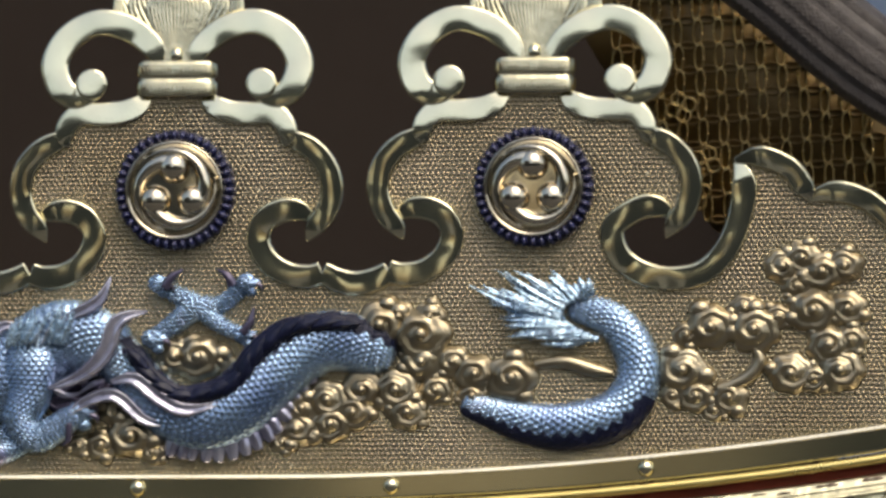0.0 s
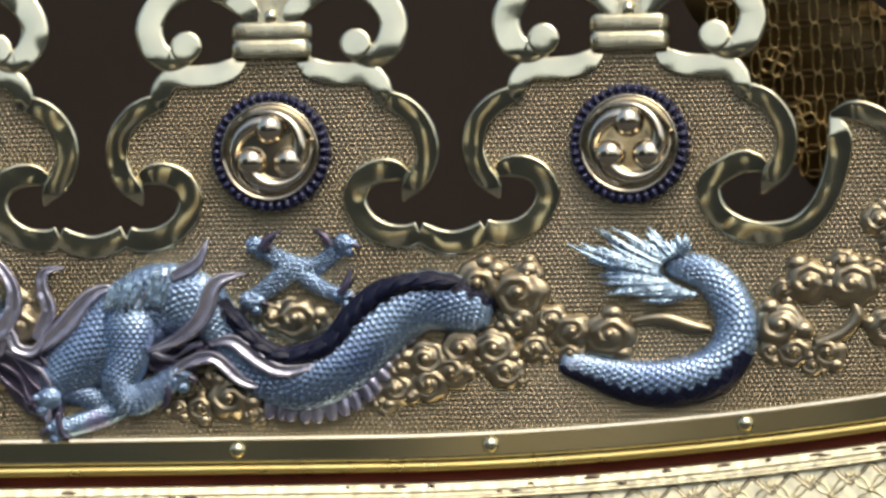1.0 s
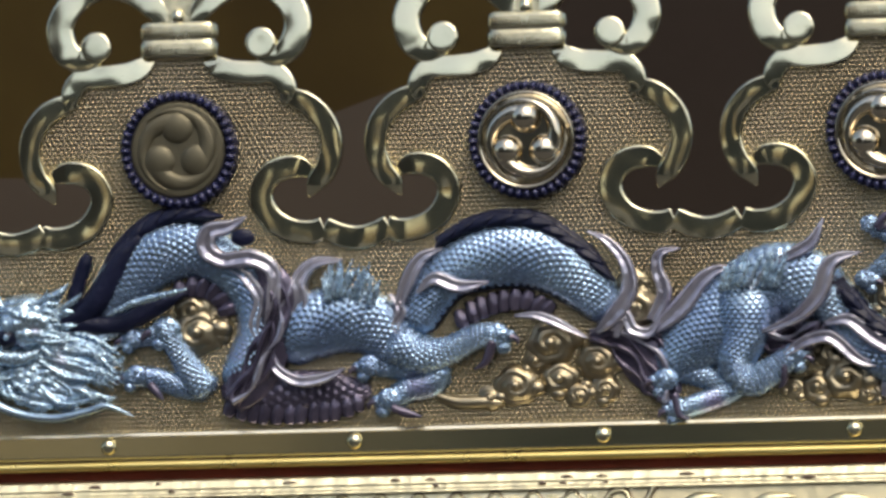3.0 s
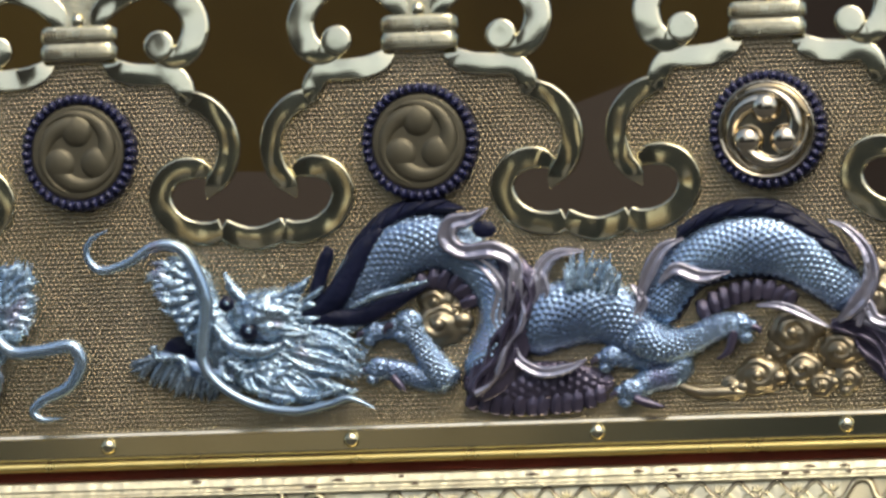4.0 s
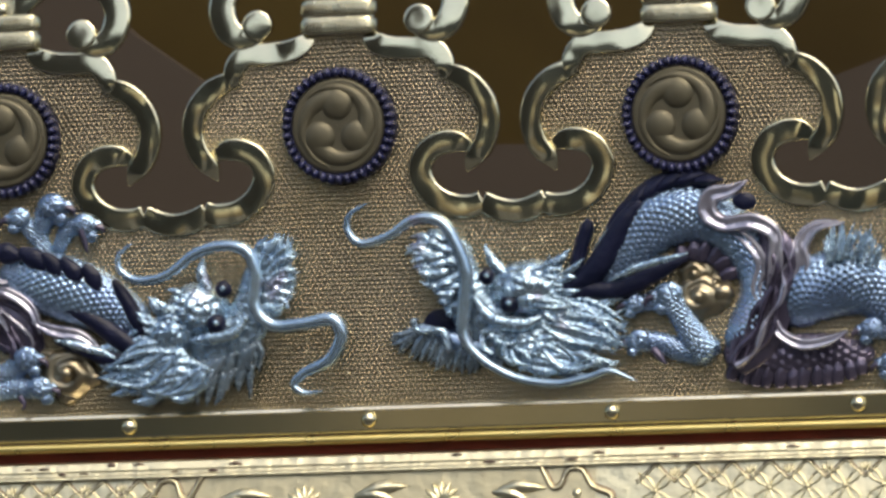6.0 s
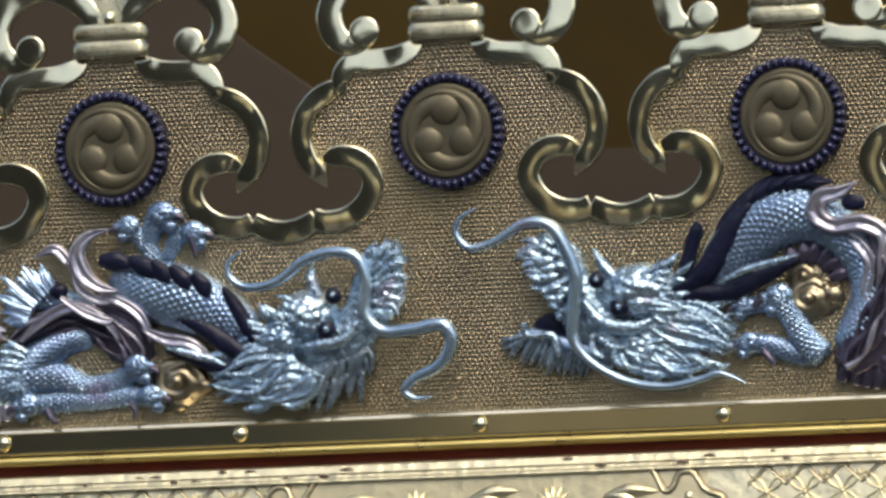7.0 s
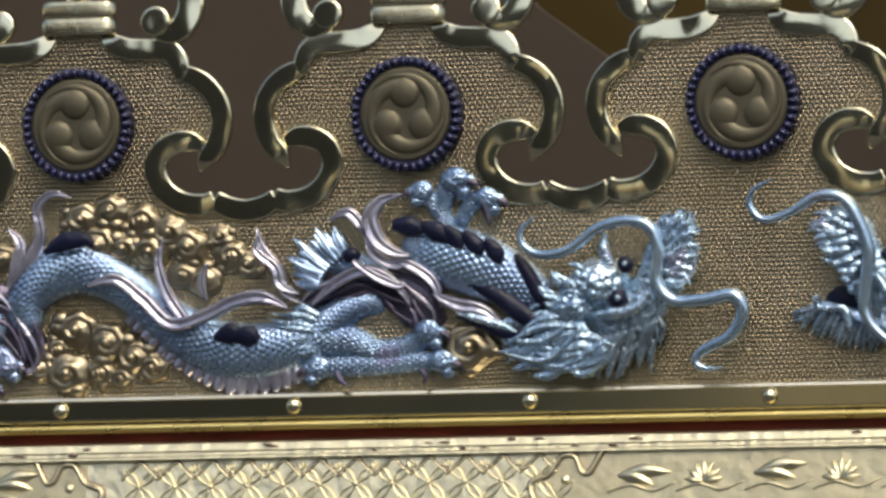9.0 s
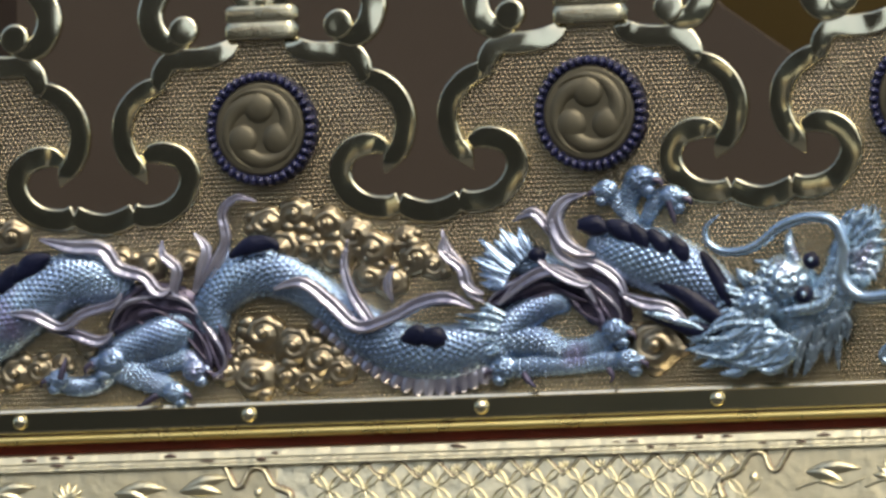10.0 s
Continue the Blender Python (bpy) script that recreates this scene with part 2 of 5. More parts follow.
box(bm, -0.60, 14.0, -7.2, -7.0, -Z0, TALL)
single("unseen_wall_east", bm, MID, "unseen dun wall beyond the doorways added to shape reflections", "wall", kind="structure")
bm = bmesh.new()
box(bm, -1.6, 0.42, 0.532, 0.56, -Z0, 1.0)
single("wall_north", bm, INNER, "brown wall inside behind the openwork, shade put into its colour", "wall", kind="structure")

# ---- the openwork plate
PITCH, K = 0.15, 0.0002366
COUNT = 9
TOWER = [0.0002, -0.1492, -0.3, -0.4489, -0.5971, -0.746, -0.895, -1.0443, -1.1936]  # the middle of each medallion
LIFT = [0.0004, -0.0003, 0.0002, 0.0004, 0.0012, 0.0005, -0.0001, 0, 0]  # and how far it sits above the common line
PLATE_X = TOWER
BAND_TOP, BAND_LOW = -0.1185, -0.1290


def rise(x):
    return 0.0078 * (max(0.0, x + 0.10) / 0.1456) ** 1.815


LOBE = [(186, 92, 0.5), (212, 86, 0.9), (243, 69), (268, 37), (275, -3), (264, -41), (243, -68, 0.8), (231, -90, 0.1)]
TOP = [(50, 172, 0.4), (66, 150, 0.9), (95, 138), (132, 135), (170, 134), (190, 118, 0.95), (197, 96, 0.8), (192, 78, 0.3)]
HOLE = [(236, -46, 0.5), (215, -36, 0.9), (188, -36), (160, -50), (145, -78), (150, -106), (170, -132), (200, -148), (235, -152), (258, -144, 0.9)]
SCALLOP = [(258, -144, 0.9), (285, -158), (317, -164), (349, -158), (376, -144, 0.9)]
VOLUTE = [(25, 224, 0.6), (44, 254, 0.85), (86, 286, 0.95), (140, 297, 0.95), (190, 272, 1.0), (216, 228, 1.0), (208, 186, 1.0), (183, 165, 0.9), (160, 172, 0.9), (150, 186, 0.9)]
END_A = [(0.0338, -0.0148), (0.0326, -0.0219), (0.0373, -0.0305), (0.0478, -0.0363), (0.0595, -0.0376), (0.0712, -0.0344), (0.0805, -0.0244), (0.0857, -0.0105), (0.0871, 0.0023), (0.0835, 0.0121, 0.15)]
END_B = [(0.0830, 0.0107, 0.25), (0.0935, 0.0125), (0.1051, 0.0082), (0.1115, 0.0003), (0.1156, -0.0053, 0.4)]
END_C = [(0.1133, -0.0053, 0.4), (0.1238, -0.0021), (0.1354, -0.0045), (0.1454, -0.0116), (0.1575, -0.0225), (0.1760, -0.0307), (0.1992, -0.0355)]


def lift_at(x):
    """How far the tower at x stands above the common line."""
    return float(np.interp(x, TOWER[::-1], LIFT[::-1]))


def place(points, cx, side=1):
    return [(cx + side * p[0] * K, p[1] * K + lift_at(cx)) + tuple(p[2:]) for p in points]


outline = []
xl, xr = -PITCH * (COUNT - 1) - 0.12, 0.27
for k in range(61):
    x = xl + (xr - xl) * k / 60
    outline.append((x, BAND_LOW + 0.004 + rise(x)))
outline += [tuple(q[:2]) for q in spline([p[:2] for p in END_C], 6)[::-1]]
outline += [tuple(q[:2]) for q in spline([p[:2] for p in END_B], 6)[::-1]][1:]
outline += [tuple(q[:2]) for q in spline([p[:2] for p in END_A], 6)[::-1]][2:-3]
half_tower = [tuple(q[:2]) for q in spline([p[:2] for p in HOLE[2:]], 5)][::-1]
half_tower += [(222, -44), (252, -28), (272, 0), (265, 36), (242, 67), (205, 84), (195, 100), (188, 118), (168, 133), (130, 135), (92, 138), (64, 152), (52, 180), (44, 205)]
for k in range(COUNT):
    cx = PLATE_X[k]
    right = place(half_tower, cx)
    if k == 0:
        right = right[len(spline([p[:2] for p in HOLE[2:]], 5)) - 8:]
    outline += right
    outline += place(half_tower, cx, -1)[::-1]
    if k < COUNT - 1:
        outline += place([tuple(q[:2]) for q in spline([(p[0], p[1]) for p in SCALLOP], 4)][1:-1], PLATE_X[k + 1])[::-1]
clean = [outline[0]]
for q in outline[1:]:
    if math.hypot(q[0] - clean[-1][0], q[1] - clean[-1][1]) > 2e-5:
        clean.append(q)

railing = thing("openwork_railing", -0.6, "gilt metal openwork railing with punched ground and polished scrolling rims", "railing", z=BAND_LOW)
bm = bmesh.new()
fill(bm, clean, 0.0, 0.003)
plate = part("plate", bm, PLATE, railing, "gilt plate covered in fine punched grains")
for p in plate.data.polygons:
    p.use_smooth = False


def collar():
    """The engraved neck that ties the scrolls above a medallion."""
    bm = bmesh.new()
    rows = []
    prof = [(165, 64, 0.3), (167, 69, 0.9), (170, 71, 1.0), (189, 72, 1.0), (192, 70, 0.9), (194, 67, 0.55), (198, 67, 0.55), (200, 70, 0.9), (203, 72, 1.0), (221, 71, 1.0), (225, 69, 0.9), (228, 62, 0.2)]
    for v, w, d in prof:
        rows.append([(w * K * (j / 10 - 1), -0.0036 - 0.0014 * d * (1 - abs(j / 10 - 1) ** 5) + 0.004 * (j in (0, 20)), v * K) for j in range(21)])
    grid_mesh(bm, rows)
    return bm


def strokes():
    """Slanting engraved strokes on the two bands of the collar."""
    bm = bmesh.new()
    for v0, v1, sgn in ((204, 219, 1), (172, 188, -1)):
        for j in range(-9, 10):
            if j == 0:
                continue
            s = 1 if j > 0 else -1
            u = j * 6.6
            top = 0.0036 + 0.0014 * (1 - abs(u / 72) ** 5)
            ribbon(bm, [(u * K, v0 * K, 0.6), ((u + sgn * s * 5) * K, v1 * K, 0.6)], 0.0009, 0.0004, base=top - 0.00015, profile=ROUND, steps=2)
    return bm


def petal(points, ribs, lift, base):
    """A leaf standing up from (0, base) to its tip, with raised ribs. points: half widths from foot to tip."""
    bm = bmesh.new()
    rows = []
    for v, w in spline(points, 6):
        rows.append([((w * (j / 24 - 1)) * K, -lift - 0.0006 * math.sqrt(max(0.0, 1 - (j / 24 - 1) ** 2)) - 0.00022 * math.cos(ribs * math.pi * (j / 24 - 1)) * (abs(j / 24 - 1) < 0.9), v * K) for j in range(49)])
    grid_mesh(bm, rows)
    return bm


def lean_back(bm):
    """The crests lean away a little above the collars' foot."""
    for v in bm.verts:
        v.co.y += 0.13 * max(0.0, v.co.z - 160 * K)
    return bm


def crest(cx):
    """Everything above the medallion and the rims beside it, for one tower."""
    def put(bm, dx=0.0, turn=0.0):
        if turn:
            bmesh.ops.rotate(bm, cent=(0, 0, 224 * K), matrix=Matrix.Rotation(radians(turn), 3, "Y"), verts=bm.verts)
        bmesh.ops.translate(bm, vec=(cx + dx, 0, lift_at(cx)), verts=bm.verts)
        return lean_back(bm)
    for side in (-1, 1):
        for name, pts, w, h, lift in (("volute", VOLUTE, 50, 0.0030, 0.0), ("top_rim", TOP, 42, 0.0026, 0.0004), ("lobe_rim", LOBE, 40, 0.003, 0.0006)):
            bm = bmesh.new()
            ribbon(bm, place(pts, cx, side), w * K, h, base=-0.001 + lift)
            if name == "volute":
                button(bm, cx + side * 150 * K, 187 * K + lift_at(cx), 28 * K, 0.0012, 0.0016)
                lean_back(bm)
            elif name == "top_rim":
                for v in bm.verts:
                    v.co.y += 0.13 * (v.co.z - 128 * K)
            part(name, bm, RIM, railing)
    c = part("collar", put(collar()), ENGRAVED, railing, "engraved banded collar")
    tagged(part("engraving", put(strokes()), GRAVED, c), kind="stuff")
    for turn, deep in ((-38, -0.0006), (38, -0.0006), (-22, 0.0002), (22, 0.0002)):
        part("side_petal", put(petal([(232, 12), (262, 26), (310, 44), (352, 46), (402, 3)], 11, deep, 224), 0.0, turn), ENGRAVED, railing)
    part("lotus_petal", put(petal([(226, 26), (256, 34), (290, 48), (322, 58), (340, 44), (356, 3)], 17, 0.0010, 226)), ENGRAVED, railing, "ribbed lotus petal")
    bm = bmesh.new()
    dome(bm, cx, 238 * K + lift_at(cx), 11 * K, 0.0022, base=0.0025, squash=1.25)
    part("bud", lean_back(bm), RIM, railing)


for k in range(COUNT):
    cx = PLATE_X[k]
    crest(cx)
    sides = (1, -1) if k else (-1,)
    for side in sides:
        bm = bmesh.new()
        ribbon(bm, place(HOLE, cx, side), 43 * K, 0.0028, base=-0.001)
        part("hole_rim", bm, RIM, railing)
    if k < COUNT - 1:
        bm = bmesh.new()
        ribbon(bm, place(SCALLOP, PLATE_X[k + 1]), 43 * K, 0.0028, base=-0.001)
        part("scalloped_rim", bm, RIM, railing)
bm = bmesh.new()
ribbon(bm, place(HOLE[:4], TOWER[0], 1)[:-1] + END_A, 43 * K, 0.0028, base=-0.001)
part("hole_rim", bm, RIM, railing)
for pts in (END_B, END_C):
    bm = bmesh.new()
    ribbon(bm, pts, 38 * K, 0.0030, base=-0.0005)
    part("wave_rim", bm, RIM, railing)


# ---- medallions: three turning commas in a ring of navy beads
def medallion(cx, shiny):
    m = thing("medallion", cx, "round shiny silver medallion with three swirling commas in navy beads" if shiny else "round dull bronze medallion with three swirling commas in navy beads", "medallion", "medallions along the railing")
    mat = SHINY if shiny else DULL
    h, up = (1.0 if shiny else 0.34), 0.004
    bm = bmesh.new()
    R = 86 * K
    rows = []
    for r, d in ((0.0, 0.0022), (0.45, 0.0022), (0.80, 0.0020), (0.93, 0.0023 if shiny else 0.0021), (0.96, 0.0034 if shiny else 0.0020), (1.0, 0.0032 if shiny else 0.0012), (1.02, -0.0005)):
        rows.append([(cx + R * max(r, 0.01) * math.cos(s), -d - up * (d > 0), R * max(r, 0.01) * math.sin(s)) for s in [2 * math.pi * j / 64 for j in range(64)]])
    grid_mesh(bm, rows, wrap=True)
    part("disc", bm, mat, m)
    for j in range(3):
        a0 = radians(90 + 120 * j)
        pts = []
        for i in range(9):
            f = i / 8
            a = a0 - radians(8) + radians(175) * f
            rr = R * (0.50 + 0.38 * f ** 0.8)
            pts.append((cx + rr * math.cos(a), rr * math.sin(a), max(0.06, (1 - f) ** 0.8)))
        bm = bmesh.new()
        ribbon(bm, pts, R * 0.46, 0.0056 * h, base=0.0020 + up, profile=ROUND, steps=6)
        dome(bm, cx + R * 0.45 * math.cos(a0), R * 0.45 * math.sin(a0), R * 0.33, 0.0068 * h, base=0.0020 + up, rings=8, seg=28)
        part("comma", bm, mat, m)
    bm = bmesh.new()
    rows = []
    for r, dep in ((0.98, 0.0), (1.0, up + 0.0012), (1.20, up + 0.0012), (1.22, 0.0)):
        rows.append([(cx + R * r * math.cos(s), -dep, R * r * math.sin(s)) for s in [2 * math.pi * j / 64 for j in range(64)]])
    grid_mesh(bm, rows, wrap=True)
    part("bezel", bm, BLACK, m)
    n = 40
    for j in range(n):
        a = 2 * math.pi * j / n
        bm = bmesh.new()
        dome(bm, 0, 0, 1, 1, rings=4, seg=10)
        for v in bm.verts:
            x, y, z = v.co
            u, w = x * 11.0 * K, z * 7.0 * K
            v.co = (cx + math.cos(a) * (96 * K + u) - math.sin(a) * w, y * 0.0040 - up, math.sin(a) * (96 * K + u) + math.cos(a) * w)
        part("bead", bm, NAVY, m)
    m.location.z += lift_at(cx)


for k in range(COUNT):
    medallion(TOWER[k], k < 3)


# ---- brass band with rivets, gilt rod, copper reveal
def flat_part(*args):
    ob = part(*args)
    for p in ob.data.polygons:
        p.use_smooth = False
    return ob


def strip(profile, x0=xl - 0.05, x1=xr + 0.05, n=260):
    """A moulding that follows the foot of the railing. profile: (z, depth) pairs."""
    bm = bmesh.new()
    rows = []
    for k in range(n + 1):
        x = x0 + (x1 - x0) * k / n
        rows.append([(x, -d, z + rise(x)) for z, d in profile])
    vs = grid_mesh(bm, rows)
    return bm


band = thing("brass_band", -0.6, "polished brass band riveted along the railing foot", "band", z=BAND_LOW)
flat_part("strip", strip([(BAND_TOP, -0.001), (BAND_TOP + 0.0002, 0.0030), (BAND_TOP - 0.0008, 0.0040), (BAND_TOP - 0.0016, 0.0036), (BAND_LOW + 0.0012, 0.0036), (BAND_LOW, 0.0030), (BAND_LOW, -0.001)]), BRASS, band)
flat_part("top_edge", strip([(BAND_TOP + 0.0006, 0.0022), (BAND_TOP + 0.0001, 0.0040), (BAND_TOP - 0.0010, 0.0047), (BAND_TOP - 0.0014, 0.0034)]), EDGE, band, "bright bevelled top edge")
for k in range(-4, 11):
    x = -0.1648 - 0.1057 * k
    bm = bmesh.new()
    dome(bm, x, -0.1238 + rise(x), 0.0036, 0.0032, base=0.0034, rings=6, seg=18)
    part("rivet", bm, BRASS, band, "domed brass rivet")
rod = thing("gilt_rod", -0.6, "thin yellow gilt rod under the brass band", "rod", z=-0.133)
part("rod", strip([(-0.1319 + 0.0019 * math.cos(a), 0.0036 + 0.0019 * math.sin(a)) for a in [math.pi * (j / 8) for j in range(-2, 11)]]), ROD, rod)
ledge = thing("copper_reveal", -0.6, "dark red copper reveal between the rod and frieze", "moulding", z=-0.14)
flat_part("reveal", strip([(-0.1295, -0.002), (-0.1325, 0.0), (-0.1375, -0.0005), (-0.1395, 0.003)]), COPPER, ledge)

# ---- the pale frieze below
frieze = thing("engraved_frieze", -0.6, "pale gilt frieze plate below the railing with worked lattice", "frieze", z=-0.24)
flat_part("plate", strip([(-0.1378, -0.002), (-0.1384, 0.0036), (-0.1390, 0.0044), (-0.1420, 0.0060), (-0.1424, 0.0052), (-0.1440, 0.0061), (-0.1446, 0.0072), (-0.1454, 0.0076), (-0.1460, 0.0048), (-0.24, 0.0302), (-0.24, -0.002)]), FRIEZE, frieze)
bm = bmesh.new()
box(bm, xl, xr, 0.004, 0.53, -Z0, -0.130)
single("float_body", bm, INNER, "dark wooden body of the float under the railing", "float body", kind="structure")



# ---- relief dragons
def px(points):
    """(x, z, width in module units) to metres."""
    return [(p[0], p[1], (p[2] if len(p) > 2 else 20) * K) for p in points]


COLUMNS = [1]


def scaled_tube(points, tall=0.34, scale=0.0019, deep=0.0010, base=-0.001, flip=False):
    """A half-round body lying on the plate, covered in overlapping scales."""
    q = spline(px(points), 24)
    seg = np.linalg.norm(np.diff(q[:, :2], axis=0), axis=1)
    s = np.r_[0, np.cumsum(seg)]
    n = max(12, int(s[-1] / scale * 5.5))
    u = np.linspace(0, s[-1], n)
    x, z, w = (np.interp(u, s, q[:, k]) for k in range(3))
    _, nn = frames2d(np.c_[x, z])
    m = int(min(110, max(18, w.max() * 1.35 / scale * 5)))
    th = np.linspace(0, math.pi, m)
    sgn = -1 if flip else 1
    end = np.clip(np.minimum(u, s[-1] - u) / (0.35 * w + 1e-6), 0, 1)
    end = np.sqrt(1 - (1 - end) ** 2) * 0.97 + 0.03
    rows = []
    wm = w.mean()
    for i in range(n):
        v = (th / math.pi - 0.5) * wm * 1.35 / scale
        a = u[i] / scale * sgn
        f1 = ((v + 0.5) % 1.0) - 0.5
        f2 = (v % 1.0) - 0.5
        # two staggered sets of tongues, the nearer one on top
        p1 = (a + 1.1 * f1 ** 2 * 2) % 2.0
        p2 = (a + 1.0 + 1.1 * f2 ** 2 * 2) % 2.0
        h1, h2 = p1 * (1 - 1.6 * f1 ** 2), p2 * (1 - 1.6 * f2 ** 2)
        d = deep * np.maximum(h1, h2) * np.sin(th) ** 0.5
        ww, hh = w[i] / 2 * end[i], w[i] * tall * end[i]
        rows.append([(x[i] - nn[i, 0] * ww * math.cos(t), -(base + hh * math.sin(t) ** 0.8 + e), z[i] - nn[i, 1] * ww * math.cos(t)) for t, e in zip(th, d)])
    bm = bmesh.new()
    grid_mesh(bm, rows)
    COLUMNS[0] = m - 1
    return bm


def smooth_tube(points, tall=0.5, base=0.0, profile=ROUND, steps=8):
    bm = bmesh.new()
    q = px(points)
    wide = max(p[2] for p in q)
    ribbon(bm, [(p[0], p[1], p[2] / wide) for p in q], wide, wide * tall, base=base, profile=profile, steps=steps)
    return bm


def flame(points, tall, base):
    """A grooved, tapering flame-like fin."""
    return smooth_tube([(p[0], p[1], p[2] * 1.15) for p in points], tall * 1.35, base, FLAME)


def strands(root, tips, width, base, bend=0.1, tall=0.5, rnd=random.Random(5)):
    """A tuft of tapering locks from a root line to its tips."""
    out = []
    tips = [(q[0] + rnd.uniform(-6, 6) * K, q[1] + rnd.uniform(-6, 6) * K) for q in spline([t[:2] for t in tips], 3)]
    width *= 0.74
    n = len(tips)
    for k, (tx, tz) in enumerate(t[:2] for t in tips):
        f = k / max(1, n - 1)
        r = spline(root, 6)[int(f * (6 * (len(root) - 1)))]
        dx, dz = tx - r[0], tz - r[1]
        b = bend * rnd.uniform(-1, 1)
        mid = (r[0] + dx * 0.5 - dz * b, r[1] + dz * 0.5 + dx * b)
        bm = bmesh.new()
        out.append(bm)
        ribbon(bm, [(r[0], r[1], 0.7), (*mid, 1.0), (tx, tz, 0.06)], width * rnd.uniform(0.8, 1.2), width * tall, base=base * rnd.uniform(0.8, 1.15), profile=KEEL, steps=6)
    return out


def ruff(d, rows, flow, n, length, width, base, material, rnd, name="mane_lock"):
    """Rows of short overlapping locks like feathers, the last row on top. rows: pairs of ends; flow: degrees."""
    for k, (a, b) in enumerate(rows):
        for j in range(n):
            f = (j + 0.5 * (k % 2) + rnd.uniform(-0.25, 0.25)) / n
            x, z = a[0] + (b[0] - a[0]) * f, a[1] + (b[1] - a[1]) * f
            q = radians(flow[0] + (flow[1] - flow[0]) * f + rnd.uniform(-8, 8))
            ln, bend = length * rnd.uniform(0.75, 1.25), rnd.uniform(-0.22, 0.22)
            ex, ez = x + ln * math.cos(q), z + ln * math.sin(q)
            bm = bmesh.new()
            ribbon(bm, [(x, z, 0.5), ((x + ex) / 2 - (ez - z) * bend, (z + ez) / 2 + (ex - x) * bend, 1.0), (ex, ez, 0.06)], width * rnd.uniform(0.8, 1.2), width * 0.32, base=base + 0.0009 * k * (1 - 0.4 * abs(2 * f - 1)) + rnd.uniform(0, 0.0006), profile=KEEL, steps=5)
            part(name, bm, material, d)


def plates(points, step=0.0078, lean=1.1, base=0.004, tall=0.0036):
    """A crest of overlapping dark fin plates along a line."""
    q = spline(px(points), 12)
    s = np.r_[0, np.cumsum(np.linalg.norm(np.diff(q[:, :2], axis=0), axis=1))]
    n = max(3, int(s[-1] / step))
    d, nn = frames2d(q[:, :2])
    out = []
    for k in range(n):
        u = (k + 0.5) * s[-1] / n
        i = int(np.searchsorted(s, u).clip(0, len(q) - 1))
        w = q[i, 2]
        c, dd, no = q[i, :2], d[i], nn[i]
        bm = bmesh.new()
        a = c - dd * step * 1.1 - no * w * 0.22
        e = c + dd * step * 0.9 + no * w * 0.26
        ribbon(bm, [(a[0], a[1], 0.25), (c[0], c[1], 1.0), (e[0], e[1], 0.08)], w * 0.62, tall, base=base, profile=KEEL, steps=5)
        out.append(bm)
    return out


def belly(points, step=0.0048, base=0.001, tall=0.0032):
    """Cross bands along the underside."""
    q = spline(px(points), 12)
    s = np.r_[0, np.cumsum(np.linalg.norm(np.diff(q[:, :2], axis=0), axis=1))]
    d, nn = frames2d(q[:, :2])
    out = []
    n = max(3, int(s[-1] / step))
    for k in range(n):
        bm = bmesh.new()
        out.append(bm)
        i = int(np.searchsorted(s, (k + 0.5) * s[-1] / n).clip(0, len(q) - 1))
        c, no, dd, w = q[i, :2], nn[i], d[i], q[i, 2]
        a, e = c - no * w * 0.7, c + no * w * 0.6 + dd * step * 0.4
        ribbon(bm, [(a[0], a[1], 0.7), ((a + e)[0] / 2, (a + e)[1] / 2, 1.0), (e[0], e[1], 0.6)], step * 1.3, tall, base=base, profile=KEEL, steps=4)
    return out


def knob(x, z, rx, rz, h, base, bumps=0.0, freq=420.0):
    """A rounded mass with a knobbly skin."""
    bm = bmesh.new()
    dome(bm, 0, 0, 1, 1, rings=28, seg=56)
    for v in bm.verts:
        c = v.co
        p = Vector((x + c.x * rx, -(base + h * -c.y), z + c.z * rz))
        k = noise.voronoi(p * freq)[0][0] if bumps else 0.0
        v.co = p + Vector((c.x * 0.3, c.y, c.z * 0.3)) * bumps * (0.7 - k)
    return bm


def eye(parent, pt, r=16, base=0.0105):
    (x, z), = pt
    bm = bmesh.new()
    dome(bm, x, z, r * K, r * K * 0.8, base=base)
    e = part("eye", bm, BLACK, parent, "glossy black eye")
    bm = bmesh.new()
    dome(bm, x + 2 * K, z + 1 * K, r * 0.35 * K, r * 0.35 * K, base=base + r * K * 0.62)
    part("pupil", bm, FACE, e)


def claw(parent, pts, base=0.006):
    part("claw", smooth_tube(pts, 0.5, base), PLUM, parent, "dark horn claw")


def toes(d, places, way):
    """Rounded scaly paw ends, each with two short toes and a claw."""
    for x, z, r in places:
        r *= K
        part("knuckle", knob(x, z, r * 0.88, r * 0.8, r * 0.36, 0.0045, 0.0010, 760), BLUE, d)
        for k, a in enumerate((-55, 5)):
            tx, tz = x + way * r * 1.15 * math.cos(radians(a)), z + r * 1.15 * math.sin(radians(a)) - r * 0.2
            part("toe", knob(x + (tx - x) * 0.7, z + (tz - z) * 0.7, r * 0.5, r * 0.42, r * 0.3, 0.004, 0.0006, 700), BLUE, d)
        bm = bmesh.new()
        ribbon(bm, [(x + (tx - x) * 0.8, tz, 0.9), (tx + way * r * 0.2, tz - r * 0.2, 0.8), (tx + way * r * 0.3, tz - r * 0.6, 0.08)], r * 0.5, r * 0.35, base=0.005, profile=ROUND, steps=5)
        part("claw", bm, PLUM, d, "dark horn claw")


